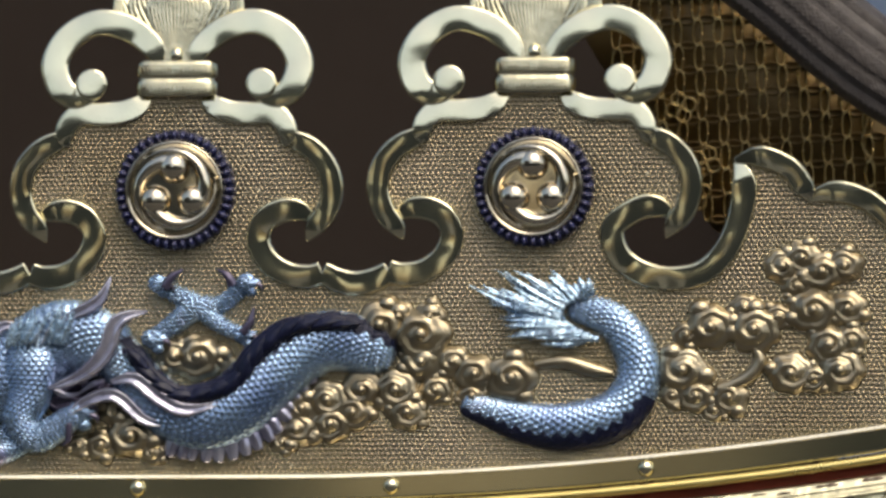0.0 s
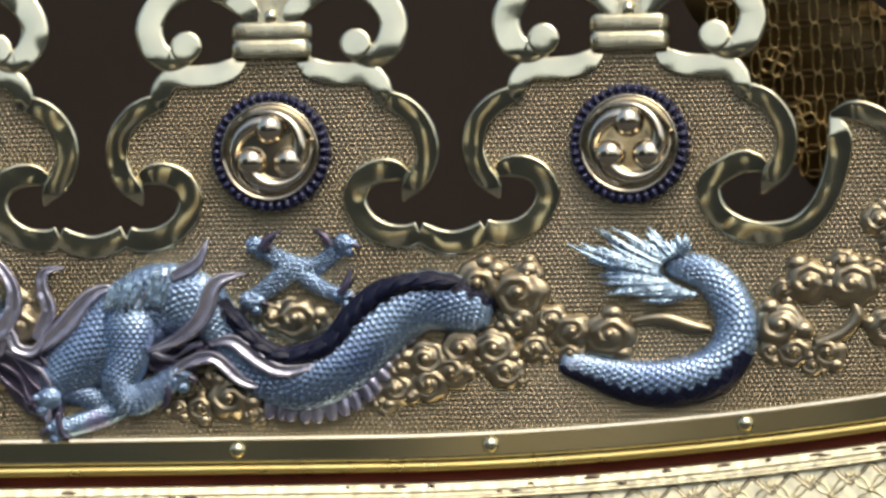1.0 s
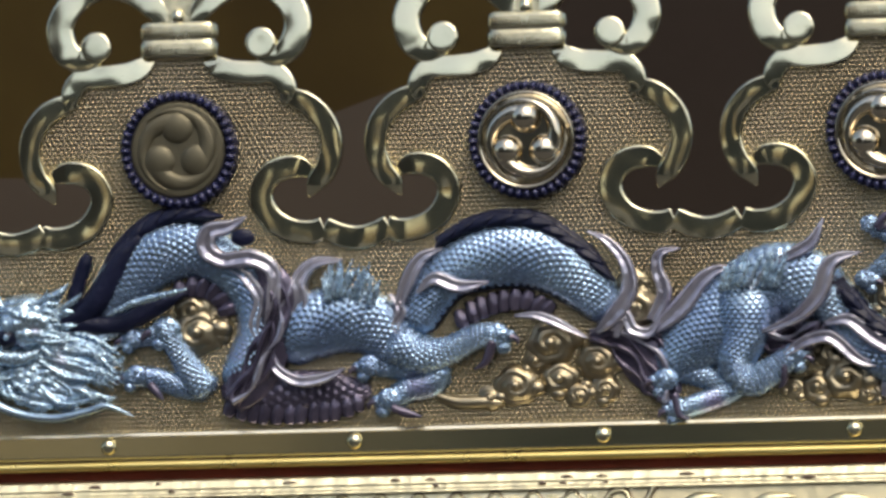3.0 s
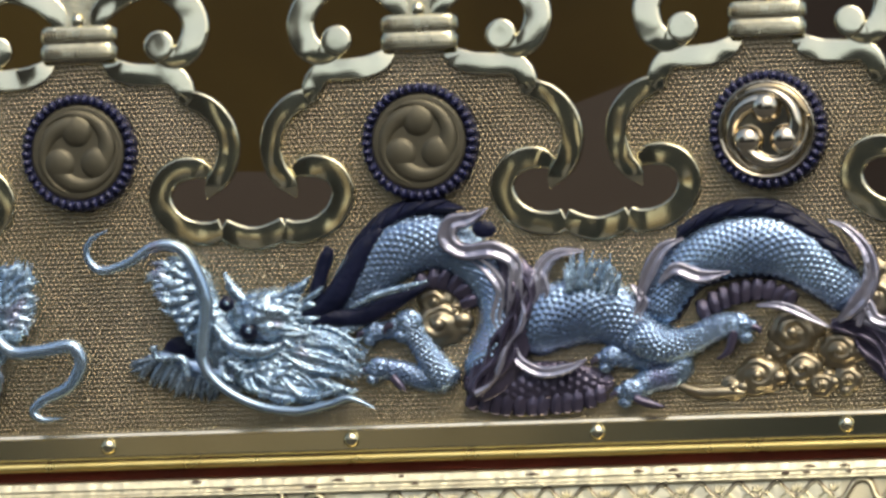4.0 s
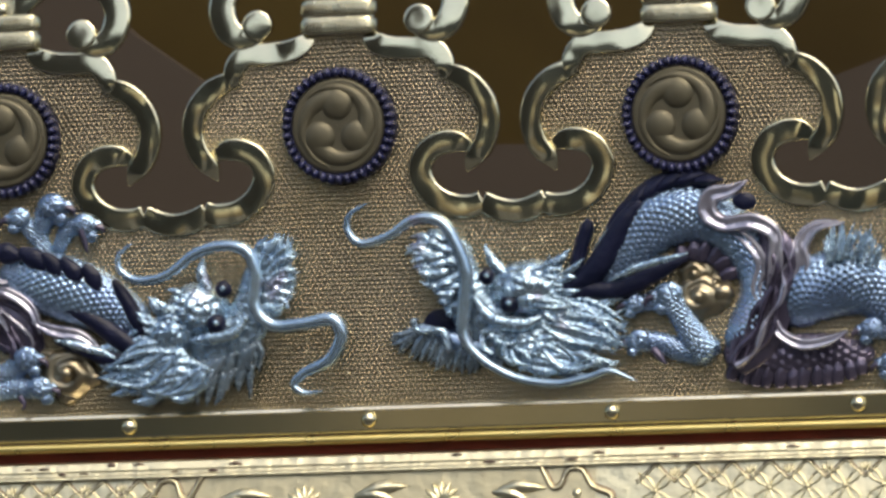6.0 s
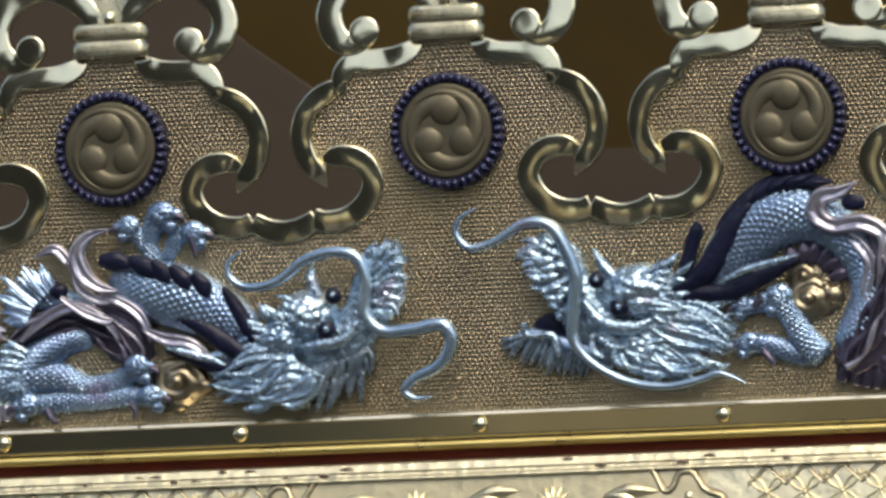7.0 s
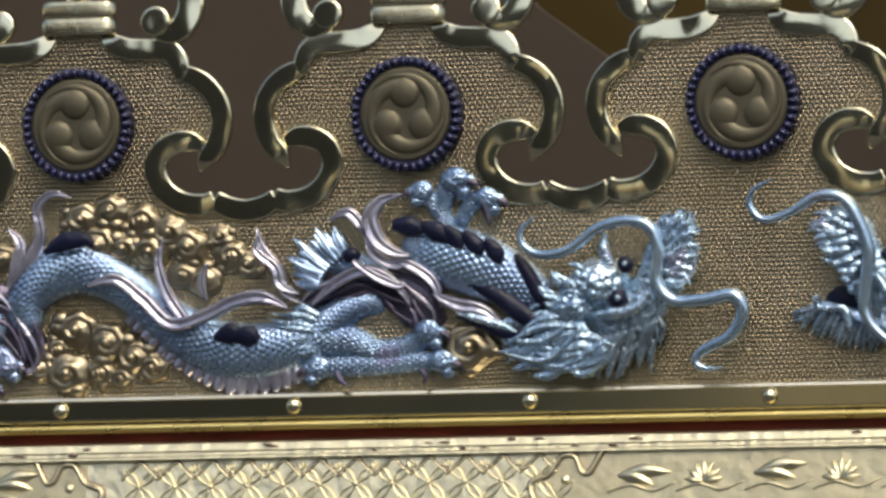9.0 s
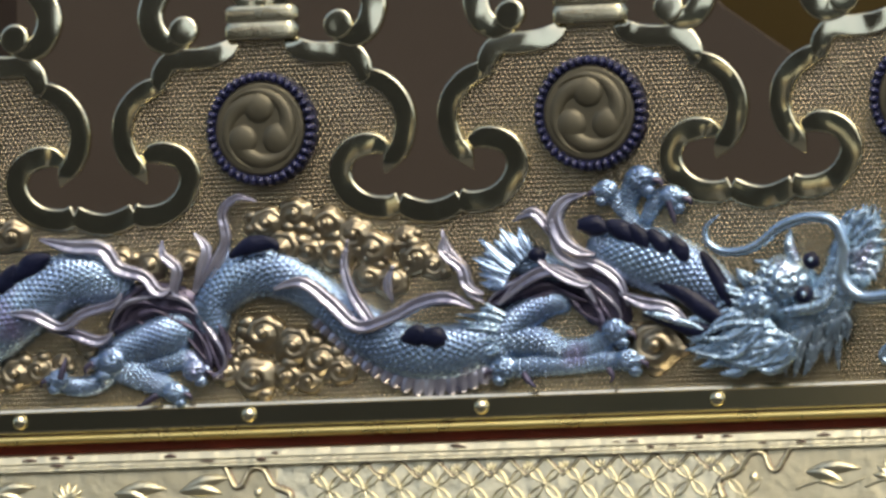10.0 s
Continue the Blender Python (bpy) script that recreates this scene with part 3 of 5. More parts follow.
def folds(points, d, up=0.0028):
    """A hollow between limbs, filled with dark flowing folds."""
    part("hollow", smooth_tube(points, 0.15, up - 0.0030), PLUM, d)
    q = spline(px(points), 5)
    q[:, 2] *= 0.6 if up > 0.005 else 1.0
    _, nn = frames2d(q[:, :2])
    for k, off in enumerate((-0.36, -0.18, 0.02, 0.2, 0.36)):
        pts = []
        for i in range(0, len(q), 2):
            o = off * q[i, 2] + 0.0012 * math.sin(i * 0.7 + k * 2.1)
            pts.append((q[i, 0] + nn[i, 0] * o, q[i, 1] + nn[i, 1] * o, 0.12 if i in (0, len(q) - 1) else 0.7 + 0.3 * math.sin(i + k)))
        bm = bmesh.new()
        ribbon(bm, pts, 14 * K, 0.0022, base=up + 0.0010 * (k % 2), profile=KEEL, steps=5)
        part("fold", bm, LILAC if k == 3 else PLUM, d)


def many(name, meshes, material, parent, label=""):
    for b in meshes:
        part(name, b, material, parent, label)


def dragon_right():
    d = thing("dragon_relief", -0.27, "blue enamelled dragon in high relief lying along the railing", "dragon relief", "facing dragons", z=BAND_TOP)

    def body(name, pts, tall=0.34, scale=0.0023, mat=BLUE, base=-0.001, flip=False, deep=0.00085, label=""):
        return part(name, scaled_tube(pts, tall, scale, deep, base, flip), mat, d, label)

    def crest_of(owner, pts, **kw):
        part("crest_band", smooth_tube([(p[0], p[1], p[2] * 1.0) for p in pts], 0.25, kw.get("base", 0.004) - 0.002), BLACK, owner)
        for b in plates(pts, **kw):
            part("fin_plate", b, BLACK, owner)

    # tail
    t = body("tail", [(0.0135, -0.0505, 34), (0.0225, -0.0510, 56), (0.0318, -0.0546, 66), (0.0392, -0.0627, 74), (0.0434, -0.0744, 78), (0.0406, -0.0860, 84), (0.0305, -0.0952, 88), (0.0129, -0.0987, 86), (-0.0034, -0.0970, 74), (-0.0175, -0.0928, 56), (-0.0304, -0.0886, 40)])
    second_coat(t, BLACK, COLUMNS[0], 0.60, 1.1, 0.40)
    many("tail_tuft_lock", strands([(0.0213, -0.0451), (0.0131, -0.0498), (0.0142, -0.0560), (0.0271, -0.0626)], [(0.0255, -0.0421), (0.0204, -0.0368), (0.0133, -0.0389), (0.0075, -0.0346), (0.0016, -0.0385), (-0.0042, -0.0355), (-0.0148, -0.0350), (-0.0090, -0.0392), (-0.0253, -0.0405), (-0.0148, -0.0420), (-0.0191, -0.0487), (-0.0101, -0.0504), (-0.0149, -0.0559), (-0.0078, -0.0567), (-0.0101, -0.0611), (-0.0032, -0.0602), (0.0004, -0.0630), (0.0098, -0.0622)], 16 * K, 0.004), FACE, d, "silvery blue flowing tail tuft")
    # rear coil
    t = body("coil", [(-0.0574, -0.0697, 70), (-0.0715, -0.0650, 100), (-0.0856, -0.0631, 110), (-0.0986, -0.0680, 118), (-0.1116, -0.0789, 124), (-0.1234, -0.0892, 124), (-0.1376, -0.0952, 115), (-0.1518, -0.0918, 100), (-0.1625, -0.0824, 92), (-0.1719, -0.0712, 90), (-0.1826, -0.0618, 90)])
    second_coat(t, BLACK, COLUMNS[0], 0.10, 0.36)
    crest_of(t, [(-0.0740, -0.0571, 24), (-0.0888, -0.0561, 36), (-0.1030, -0.0593, 44), (-0.1148, -0.0686, 46), (-0.1236, -0.0798, 46), (-0.1349, -0.0846, 42), (-0.1472, -0.0853, 38), (-0.1580, -0.0783, 36), (-0.1661, -0.0670, 30)], base=0.0092)
    many("belly_band", belly([(-0.0898, -0.0743, 26), (-0.0998, -0.0831, 30), (-0.1064, -0.0944, 36), (-0.1164, -0.1030, 38), (-0.1317, -0.1076, 38), (-0.1518, -0.1059, 34)]), LILAC, t)
    part("flame", flame([(-0.1754, -0.0797, 8), (-0.1650, -0.0787, 24), (-0.1544, -0.0867, 28), (-0.1437, -0.0914, 24), (-0.1277, -0.0881, 3)], 0.4, 0.008), LILAC, d)
    # hind paw
    for pts in ([(-0.1604, -0.0624, 26), (-0.1515, -0.0568, 38), (-0.1408, -0.0493, 44), (-0.1313, -0.0479, 34), (-0.1236, -0.0424, 32), (-0.1192, -0.0382, 30)], [(-0.1571, -0.0385, 30), (-0.1501, -0.0428, 32), (-0.1401, -0.0484, 42), (-0.1301, -0.0564, 32), (-0.1212, -0.0602, 28)]):
        body("paw", pts, 0.4, 0.0018, deep=0.0010, base=0.0)
    claw(d, [(-0.1530, -0.0413, 18), (-0.1507, -0.0367, 16), (-0.1454, -0.0332, 3)])
    claw(d, [(-0.1247, -0.0401, 18), (-0.1270, -0.0359, 16), (-0.1317, -0.0330, 3)])
    claw(d, [(-0.1209, -0.0597, 16), (-0.1175, -0.0550, 14), (-0.1159, -0.0488, 3)])
    for pts in ([(-0.2639, -0.0834, 10), (-0.2602, -0.0742, 22), (-0.2567, -0.0801, 20), (-0.2496, -0.0815, 18), (-0.2447, -0.0745, 4)], [(-0.1951, -0.0944, 6), (-0.1855, -0.0876, 20), (-0.1736, -0.0855, 24), (-0.1621, -0.0951, 20), (-0.1526, -0.0976, 4)], [(-0.3068, -0.0731, 4), (-0.2972, -0.0733, 14), (-0.2877, -0.0770, 16), (-0.2759, -0.0832, 4)], [(-0.4293, -0.0489, 6), (-0.4209, -0.0539, 20), (-0.4150, -0.0634, 22), (-0.4176, -0.0752, 18), (-0.4117, -0.0848, 4)], [(-0.3595, -0.0625, 4), (-0.3548, -0.0696, 18), (-0.3573, -0.0766, 14), (-0.3514, -0.0815, 4)]):
        part("flame", flame(pts, 0.4, 0.005), LILAC, d)
    # hips and hind leg
    body("hip", [(-0.1706, -0.0715, 96), (-0.1835, -0.0632, 124), (-0.1977, -0.0615, 136), (-0.2122, -0.0706, 140), (-0.2279, -0.0824, 128), (-0.2400, -0.0934, 90), (-0.2449, -0.0999, 60)], 0.26)
    body("thigh", [(-0.2112, -0.0565, 60), (-0.2096, -0.0706, 104), (-0.2103, -0.0847, 84), (-0.2139, -0.0958, 66), (-0.2069, -0.1025, 58), (-0.1977, -0.0978, 50), (-0.1900, -0.0921, 44)], 0.3, 0.0019, base=0.003)
    body("paw", [(-0.2101, -0.1016, 50), (-0.2197, -0.1079, 44), (-0.2341, -0.1128, 40), (-0.2393, -0.1141, 30)], 0.36, 0.0018)
    body("paw", [(-0.2149, -0.1057, 36), (-0.2256, -0.1012, 42), (-0.2385, -0.0977, 46), (-0.2446, -0.1018, 36)], 0.36, 0.0018)
    claw(d, [(-0.1934, -0.0967, 14), (-0.1936, -0.1037, 12), (-0.1960, -0.1061, 3)])
    claw(d, [(-0.2395, -0.1074, 14), (-0.2381, -0.1157, 12), (-0.2338, -0.1181, 3)])
    many("mane_lock", strands([(-0.2184, -0.0657), (-0.2089, -0.0641), (-0.1947, -0.0644)], [(-0.2167, -0.0541), (-0.2131, -0.0523), (-0.2103, -0.0542), (-0.2064, -0.0496), (-0.2032, -0.0525), (-0.1992, -0.0489), (-0.1954, -0.0475), (-0.1936, -0.0527), (-0.1893, -0.0500)], 13 * K, 0.0110), FACE, d)
    part("flame", flame([(-0.1965, -0.0540, 10), (-0.1870, -0.0500, 22), (-0.1802, -0.0455, 20), (-0.1755, -0.0362, 3)], 0.45, 0.006), LILAC, d)
    part("flame", flame([(-0.2019, -0.0825, 6), (-0.1875, -0.0770, 22), (-0.1778, -0.0679, 30), (-0.1741, -0.0574, 28), (-0.1693, -0.0528, 20), (-0.1599, -0.0507, 3)], 0.45, 0.008), LILAC, d)
    folds([(-0.2045, -0.0848, 20), (-0.1962, -0.0873, 60), (-0.1843, -0.0853, 60), (-0.1770, -0.0784, 20)], d)
    # middle arch
    t = body("arch", [(-0.2666, -0.0755, 60), (-0.2737, -0.0644, 92), (-0.2840, -0.0552, 108), (-0.2954, -0.0494, 116), (-0.3098, -0.0476, 118), (-0.3242, -0.0501, 112), (-0.3369, -0.0564, 96), (-0.3453, -0.0675, 84), (-0.3508, -0.0788, 66)])
    second_coat(t, BLACK, COLUMNS[0], 0.85, 1.1)
    crest_of(t, [(-0.2676, -0.0576, 22), (-0.2745, -0.0498, 36), (-0.2850, -0.0416, 40), (-0.2968, -0.0347, 42), (-0.3113, -0.0330, 40), (-0.3257, -0.0356, 34), (-0.3390, -0.0421, 24)], base=0.005)
    many("belly_band", belly([(-0.3332, -0.0754, 24), (-0.3246, -0.0704, 30), (-0.3149, -0.0670, 30), (-0.3029, -0.0662, 28), (-0.2922, -0.0706, 24)]), PLUM, t)
    part("flame", flame([(-0.3468, -0.0628, 6), (-0.3394, -0.0568, 22), (-0.3287, -0.0604, 24), (-0.3162, -0.0588, 3)], 0.4, 0.010), LILAC, d)
    part("flame", flame([(-0.3570, -0.0719, 10), (-0.3519, -0.0580, 26), (-0.3457, -0.0482, 22), (-0.3367, -0.0442, 4)], 0.4, 0.005), LILAC, d)
    part("flame", flame([(-0.2753, -0.0386, 3), (-0.2665, -0.0430, 14), (-0.2588, -0.0531, 22), (-0.2581, -0.0648, 28), (-0.2647, -0.0745, 30), (-0.2720, -0.0809, 10)], 0.4, 0.005), LILAC, d)
    part("flame", flame([(-0.2488, -0.0767, 20), (-0.2434, -0.0652, 26), (-0.2462, -0.0552, 20), (-0.2449, -0.0487, 16), (-0.2366, -0.0468, 3)], 0.4, 0.003), LILAC, d)
    part("flame", flame([(-0.2474, -0.0804, 20), (-0.2364, -0.0718, 36), (-0.2279, -0.0613, 30), (-0.2207, -0.0563, 18), (-0.2130, -0.0560, 3)], 0.4, 0.003), LILAC, d)
    folds([(-0.2761, -0.0828, 20), (-0.2629, -0.0835, 70), (-0.2512, -0.0932, 100), (-0.2454, -0.1051, 70), (-0.2467, -0.1109, 20)], d)
    # shoulder and forelegs
    body("shoulder", [(-0.3401, -0.0884, 50), (-0.3558, -0.0843, 92), (-0.3700, -0.0745, 116), (-0.3845, -0.0727, 124), (-0.3979, -0.0780, 116), (-0.4060, -0.0896, 70)], 0.3)
    body("foreleg", [(-0.3601, -0.0813, 80), (-0.3481, -0.0882, 70), (-0.3360, -0.0871, 54), (-0.3239, -0.0817, 48), (-0.3138, -0.0805, 46)], 0.4, 0.0019, base=0.003)
    body("foreleg", [(-0.3409, -0.0911, 60), (-0.3430, -0.0994, 56), (-0.3532, -0.1027, 48), (-0.3605, -0.1068, 46)], 0.38, 0.0019)
    body("paw", [(-0.3487, -0.0957, 40), (-0.3606, -0.0931, 42), (-0.3703, -0.0924, 40)], 0.38, 0.0018)
    claw(d, [(-0.3163, -0.0835, 18), (-0.3189, -0.0916, 16), (-0.3242, -0.0953, 3)])
    claw(d, [(-0.3593, -0.1101, 16), (-0.3534, -0.1126, 18), (-0.3467, -0.1142, 3)])
    many("mane_lock", strands([(-0.3863, -0.0653), (-0.3778, -0.0632), (-0.3658, -0.0671)], [(-0.3880, -0.0535), (-0.3836, -0.0500), (-0.3796, -0.0466), (-0.3764, -0.0521), (-0.3729, -0.0484), (-0.3696, -0.0523), (-0.3662, -0.0496), (-0.3658, -0.0557), (-0.3635, -0.0576)], 11 * K, 0.0104), FACE, d)
    part("belly", scaled_tube([(-0.4341, -0.1009, 40), (-0.4219, -0.1012, 66), (-0.4075, -0.1020, 74), (-0.3905, -0.1018, 70), (-0.3760, -0.1027, 50), (-0.3688, -0.1024, 24)], 0.25, 0.0034), PLUM, d, "dark plum belly")
    many("belly_band", belly([(-0.4330, -0.1069, 26), (-0.4172, -0.1102, 32), (-0.4004, -0.1106, 32), (-0.3834, -0.1096, 30), (-0.3737, -0.1070, 22)]), PLUM, d)
    part("flame", flame([(-0.4100, -0.0848, 6), (-0.4078, -0.0931, 18), (-0.3982, -0.0983, 20), (-0.3866, -0.0967, 16), (-0.3793, -0.0931, 3)], 0.45, 0.006), LILAC, d)
    part("flame", flame([(-0.4032, -0.0767, 16), (-0.3977, -0.0662, 26), (-0.3980, -0.0568, 24), (-0.3918, -0.0494, 16), (-0.3804, -0.0482, 3)], 0.4, 0.004), LILAC, d)
    part("flame", flame([(-0.4116, -0.0801, 20), (-0.4098, -0.0694, 26), (-0.4041, -0.0613, 20), (-0.4008, -0.0543, 4)], 0.4, 0.004), LILAC, d)
    # neck
    t = body("neck", [(-0.4869, -0.0704, 60), (-0.4781, -0.0588, 96), (-0.4667, -0.0485, 108), (-0.4544, -0.0424, 108), (-0.4411, -0.0423, 100), (-0.4279, -0.0498, 88), (-0.4186, -0.0632, 80), (-0.4165, -0.0774, 84), (-0.4218, -0.0915, 88), (-0.4305, -0.1007, 60)])
    crest_of(t, [(-0.4340, -0.0289, 20), (-0.4450, -0.0271, 36), (-0.4572, -0.0291, 42), (-0.4671, -0.0349, 44), (-0.4759, -0.0446, 44), (-0.4810, -0.0516, 30)], base=0.004)
    many("belly_band", belly([(-0.4539, -0.0592, 20), (-0.4441, -0.0571, 28), (-0.4344, -0.0597, 30), (-0.4286, -0.0676, 30)]), PLUM, t)
    part("flame", flame([(-0.4195, -0.0286, 3), (-0.4268, -0.0326, 22), (-0.4352, -0.0347, 30), (-0.4368, -0.0417, 32), (-0.4297, -0.0467, 28), (-0.4175, -0.0461, 30), (-0.4085, -0.0517, 26), (-0.4096, -0.0634, 16), (-0.4122, -0.0728, 4)], 0.4, 0.008), LILAC, d, "pale lilac shell-like flame")
    part("fin_window", knob(*[(-0.4209, -0.0375)][0], 22 * K, 16 * K, 0.002, 0.010), BLACK, d)
    part("flame", flame([(-0.4122, -0.0894, 10), (-0.4046, -0.0755, 24), (-0.3990, -0.0639, 24), (-0.3991, -0.0543, 18), (-0.3917, -0.0481, 14), (-0.3796, -0.0475, 3)], 0.4, 0.003), LILAC, d)
    folds([(-0.4142, -0.0480, 30), (-0.4080, -0.0588, 66), (-0.4080, -0.0730, 74), (-0.4136, -0.0858, 84), (-0.4213, -0.0986, 80), (-0.4280, -0.1073, 40)], d, 0.0075)
    body("foreleg", [(-0.4371, -0.1028, 60), (-0.4442, -0.0950, 54), (-0.4507, -0.0847, 46), (-0.4563, -0.0761, 50), (-0.4632, -0.0778, 36), (-0.4719, -0.0785, 34)], 0.4, 0.0019, base=0.001)
    body("foreleg", [(-0.4383, -0.1004, 50), (-0.4492, -0.0996, 44), (-0.4612, -0.0955, 42), (-0.4709, -0.0942, 40)], 0.4, 0.0019)
    claw(d, [(-0.4630, -0.0978, 16), (-0.4597, -0.1017, 14), (-0.4573, -0.1046, 3)])
    toes(d, [(-0.1902, -0.0926, 26), (-0.3149, -0.0809, 28)], 1)
    toes(d, [(-0.2385, -0.1136, 24), (-0.2435, -0.1013, 26), (-0.3610, -0.1068, 26), (-0.3693, -0.0924, 24)], -1)
    toes(d, [(-0.4704, -0.0785, 22), (-0.4557, -0.0752, 30), (-0.4694, -0.0942, 24)], -1)
    toes(d, [(-0.1194, -0.0387, 20), (-0.1209, -0.0602, 20), (-0.1563, -0.0390, 20), (-0.1587, -0.0619, 22)], 1)
    # head
    part("snout", scaled_tube([(-0.5184, -0.0885, 70), (-0.5294, -0.0863, 96), (-0.5403, -0.0788, 96), (-0.5466, -0.0661, 80), (-0.5507, -0.0552, 76), (-0.5555, -0.0510, 60)], 0.3, 0.0042, 0.0005), FACE, d, "pale blue wrinkled snout")
    part("skull", knob(*[(-0.5157, -0.0707)][0], 78 * K, 52 * K, 0.013, 0.001, 0.0026, 300), FACE, d, "knobbly pale blue skull")
    part("cheek", knob(*[(-0.5168, -0.0937)][0], 70 * K, 48 * K, 0.009, 0.001, 0.0022, 330), FACE, d)
    part("brow", smooth_tube([(-0.5384, -0.0736, 14), (-0.5313, -0.0828, 26), (-0.5179, -0.0860, 28), (-0.5093, -0.0827, 8)], 0.5, 0.010), FACE, d)
    part("ear", smooth_tube([(-0.5252, -0.0649, 20), (-0.5305, -0.0591, 22), (-0.5340, -0.0518, 4)], 0.5, 0.007), FACE, d)
    part("ear", smooth_tube([(-0.5105, -0.0630, 20), (-0.5031, -0.0599, 20), (-0.4969, -0.0546, 4)], 0.5, 0.006), FACE, d)
    eye(d, [(-0.5328, -0.0652)], 15)
    eye(d, [(-0.5233, -0.0769)], 18)
    part("jaw", smooth_tube([(-0.5284, -0.0978, 50), (-0.5431, -0.0955, 50), (-0.5552, -0.0902, 40), (-0.5650, -0.0876, 34), (-0.5737, -0.0892, 14)], 0.35, 0.0), BLUE, d, "dark open lower jaw")
    many("beard_lock", strands([(-0.5672, -0.0870), (-0.5610, -0.0872), (-0.5513, -0.0934), (-0.5379, -0.0963)], [(-0.5766, -0.0868), (-0.5772, -0.0911), (-0.5743, -0.0950), (-0.5705, -0.0984), (-0.5655, -0.1005), (-0.5607, -0.1020), (-0.5553, -0.1041), (-0.5499, -0.1038), (-0.5443, -0.1057), (-0.5400, -0.1041)], 15 * K, 0.003), BEARD, d)
    part("mouth", knob(*[(-0.5548, -0.0838)][0], 34 * K, 26 * K, 0.0010, 0.001), BLACK, d, "dark open mouth")
    many("cheek_lock", strands([(-0.5357, -0.0879), (-0.5260, -0.0942), (-0.5139, -0.0981)], [(-0.5286, -0.0977), (-0.5259, -0.0882), (-0.5186, -0.0913), (-0.5225, -0.1007), (-0.5141, -0.1040), (-0.5095, -0.0982), (-0.5065, -0.0923)], 15 * K, 0.009, 0.3), FACE, d)
    many("brow_lock", strands([(-0.5100, -0.0661), (-0.5127, -0.0743), (-0.5080, -0.0816)], [(-0.5002, -0.0628), (-0.4991, -0.0688), (-0.4976, -0.0736), (-0.4994, -0.0776), (-0.4958, -0.0796), (-0.5007, -0.0842)], 16 * K, 0.010, 0.2), FACE, d)
    part("fang", smooth_tube([(-0.5662, -0.0818, 12), (-0.5643, -0.0871, 10), (-0.5540, -0.0874, 14), (-0.5517, -0.0946, 14), (-0.5513, -0.0970, 3)], 0.5, 0.006), FACE, d)
    many("snout_tuft_lock", strands([(-0.5500, -0.0493), (-0.5570, -0.0543), (-0.5529, -0.0683), (-0.5495, -0.0779)], [(-0.5518, -0.0469), (-0.5571, -0.0462), (-0.5621, -0.0465), (-0.5667, -0.0493), (-0.5677, -0.0540), (-0.5654, -0.0579), (-0.5645, -0.0613), (-0.5616, -0.0644), (-0.5592, -0.0681), (-0.5568, -0.0717), (-0.5526, -0.0759), (-0.5490, -0.0808)], 20 * K, 0.008, 0.25), FACE, d)
    many("mane_lock", strands([(-0.5064, -0.0745), (-0.5141, -0.0862), (-0.5193, -0.0979)], [(-0.4944, -0.0796), (-0.4871, -0.0818), (-0.4810, -0.0837), (-0.4776, -0.0873), (-0.4732, -0.0879), (-0.4776, -0.0909), (-0.4718, -0.0899), (-0.4757, -0.0940), (-0.4814, -0.0948), (-0.4729, -0.0974), (-0.4778, -0.0992), (-0.4816, -0.1014), (-0.4876, -0.1001), (-0.4926, -0.1035), (-0.4987, -0.1022), (-0.5011, -0.1052), (-0.5072, -0.1030), (-0.5122, -0.1048)], 19 * K, 0.008, 0.3), FACE, d, "silvery blue combed mane")
    part("whisker", smooth_tube([(-0.5839, -0.0325, 4), (-0.5914, -0.0365, 10), (-0.5930, -0.0432, 14), (-0.5871, -0.0493, 18), (-0.5754, -0.0466, 18), (-0.5633, -0.0398, 20), (-0.5525, -0.0411, 22), (-0.5459, -0.0506, 24), (-0.5418, -0.0638, 26), (-0.5432, -0.0782, 26), (-0.5435, -0.0901, 22), (-0.5355, -0.1003, 18), (-0.5210, -0.1083, 17), (-0.5039, -0.1112, 16), (-0.4892, -0.1088, 15), (-0.4807, -0.1066, 13), (-0.4693, -0.1113, 3)], 0.5, 0.010), WHISKER, d, "long curling whisker")
    for pts in ([(-0.5035, -0.0758, 26), (-0.4912, -0.0726, 34), (-0.4766, -0.0727, 32), (-0.4618, -0.0669, 30), (-0.4458, -0.0599, 6)], [(-0.5034, -0.0734, 30), (-0.4886, -0.0656, 44), (-0.4785, -0.0528, 44), (-0.4728, -0.0435, 36), (-0.4658, -0.0359, 14)], [(-0.4973, -0.0700, 24), (-0.4938, -0.0578, 26), (-0.4900, -0.0465, 26), (-0.4880, -0.0428, 14)]):
        part("antler", smooth_tube(pts, 0.4, 0.006), BLACK, d, "black enamelled antler")
    part("antler_edge", smooth_tube([(-0.4796, -0.0688, 5), (-0.4685, -0.0639, 12), (-0.4563, -0.0610, 12), (-0.4450, -0.0585, 4)], 0.4, 0.012), FACE, d)
    # feathered mane, cheek and snout
    rnd = random.Random(21)
    ruff(d, [((-0.489, -0.080), (-0.498, -0.106)), ((-0.497, -0.080), (-0.507, -0.107)), ((-0.505, -0.081), (-0.514, -0.107)), ((-0.513, -0.088), (-0.521, -0.105))], (14, -12), 8, 0.016, 0.0046, 0.0058, FACE, rnd)
    ruff(d, [((-0.500, -0.066), (-0.504, -0.080)), ((-0.507, -0.063), (-0.510, -0.077)), ((-0.514, -0.063), (-0.517, -0.075))], (28, 0), 4, 0.009, 0.0030, 0.0095, FACE, rnd, "brow_lock")
    ruff(d, [((-0.547, -0.050), (-0.541, -0.080)), ((-0.553, -0.050), (-0.547, -0.072))], (160, 215), 6, 0.009, 0.0042, 0.0085, FACE, rnd, "snout_lock")


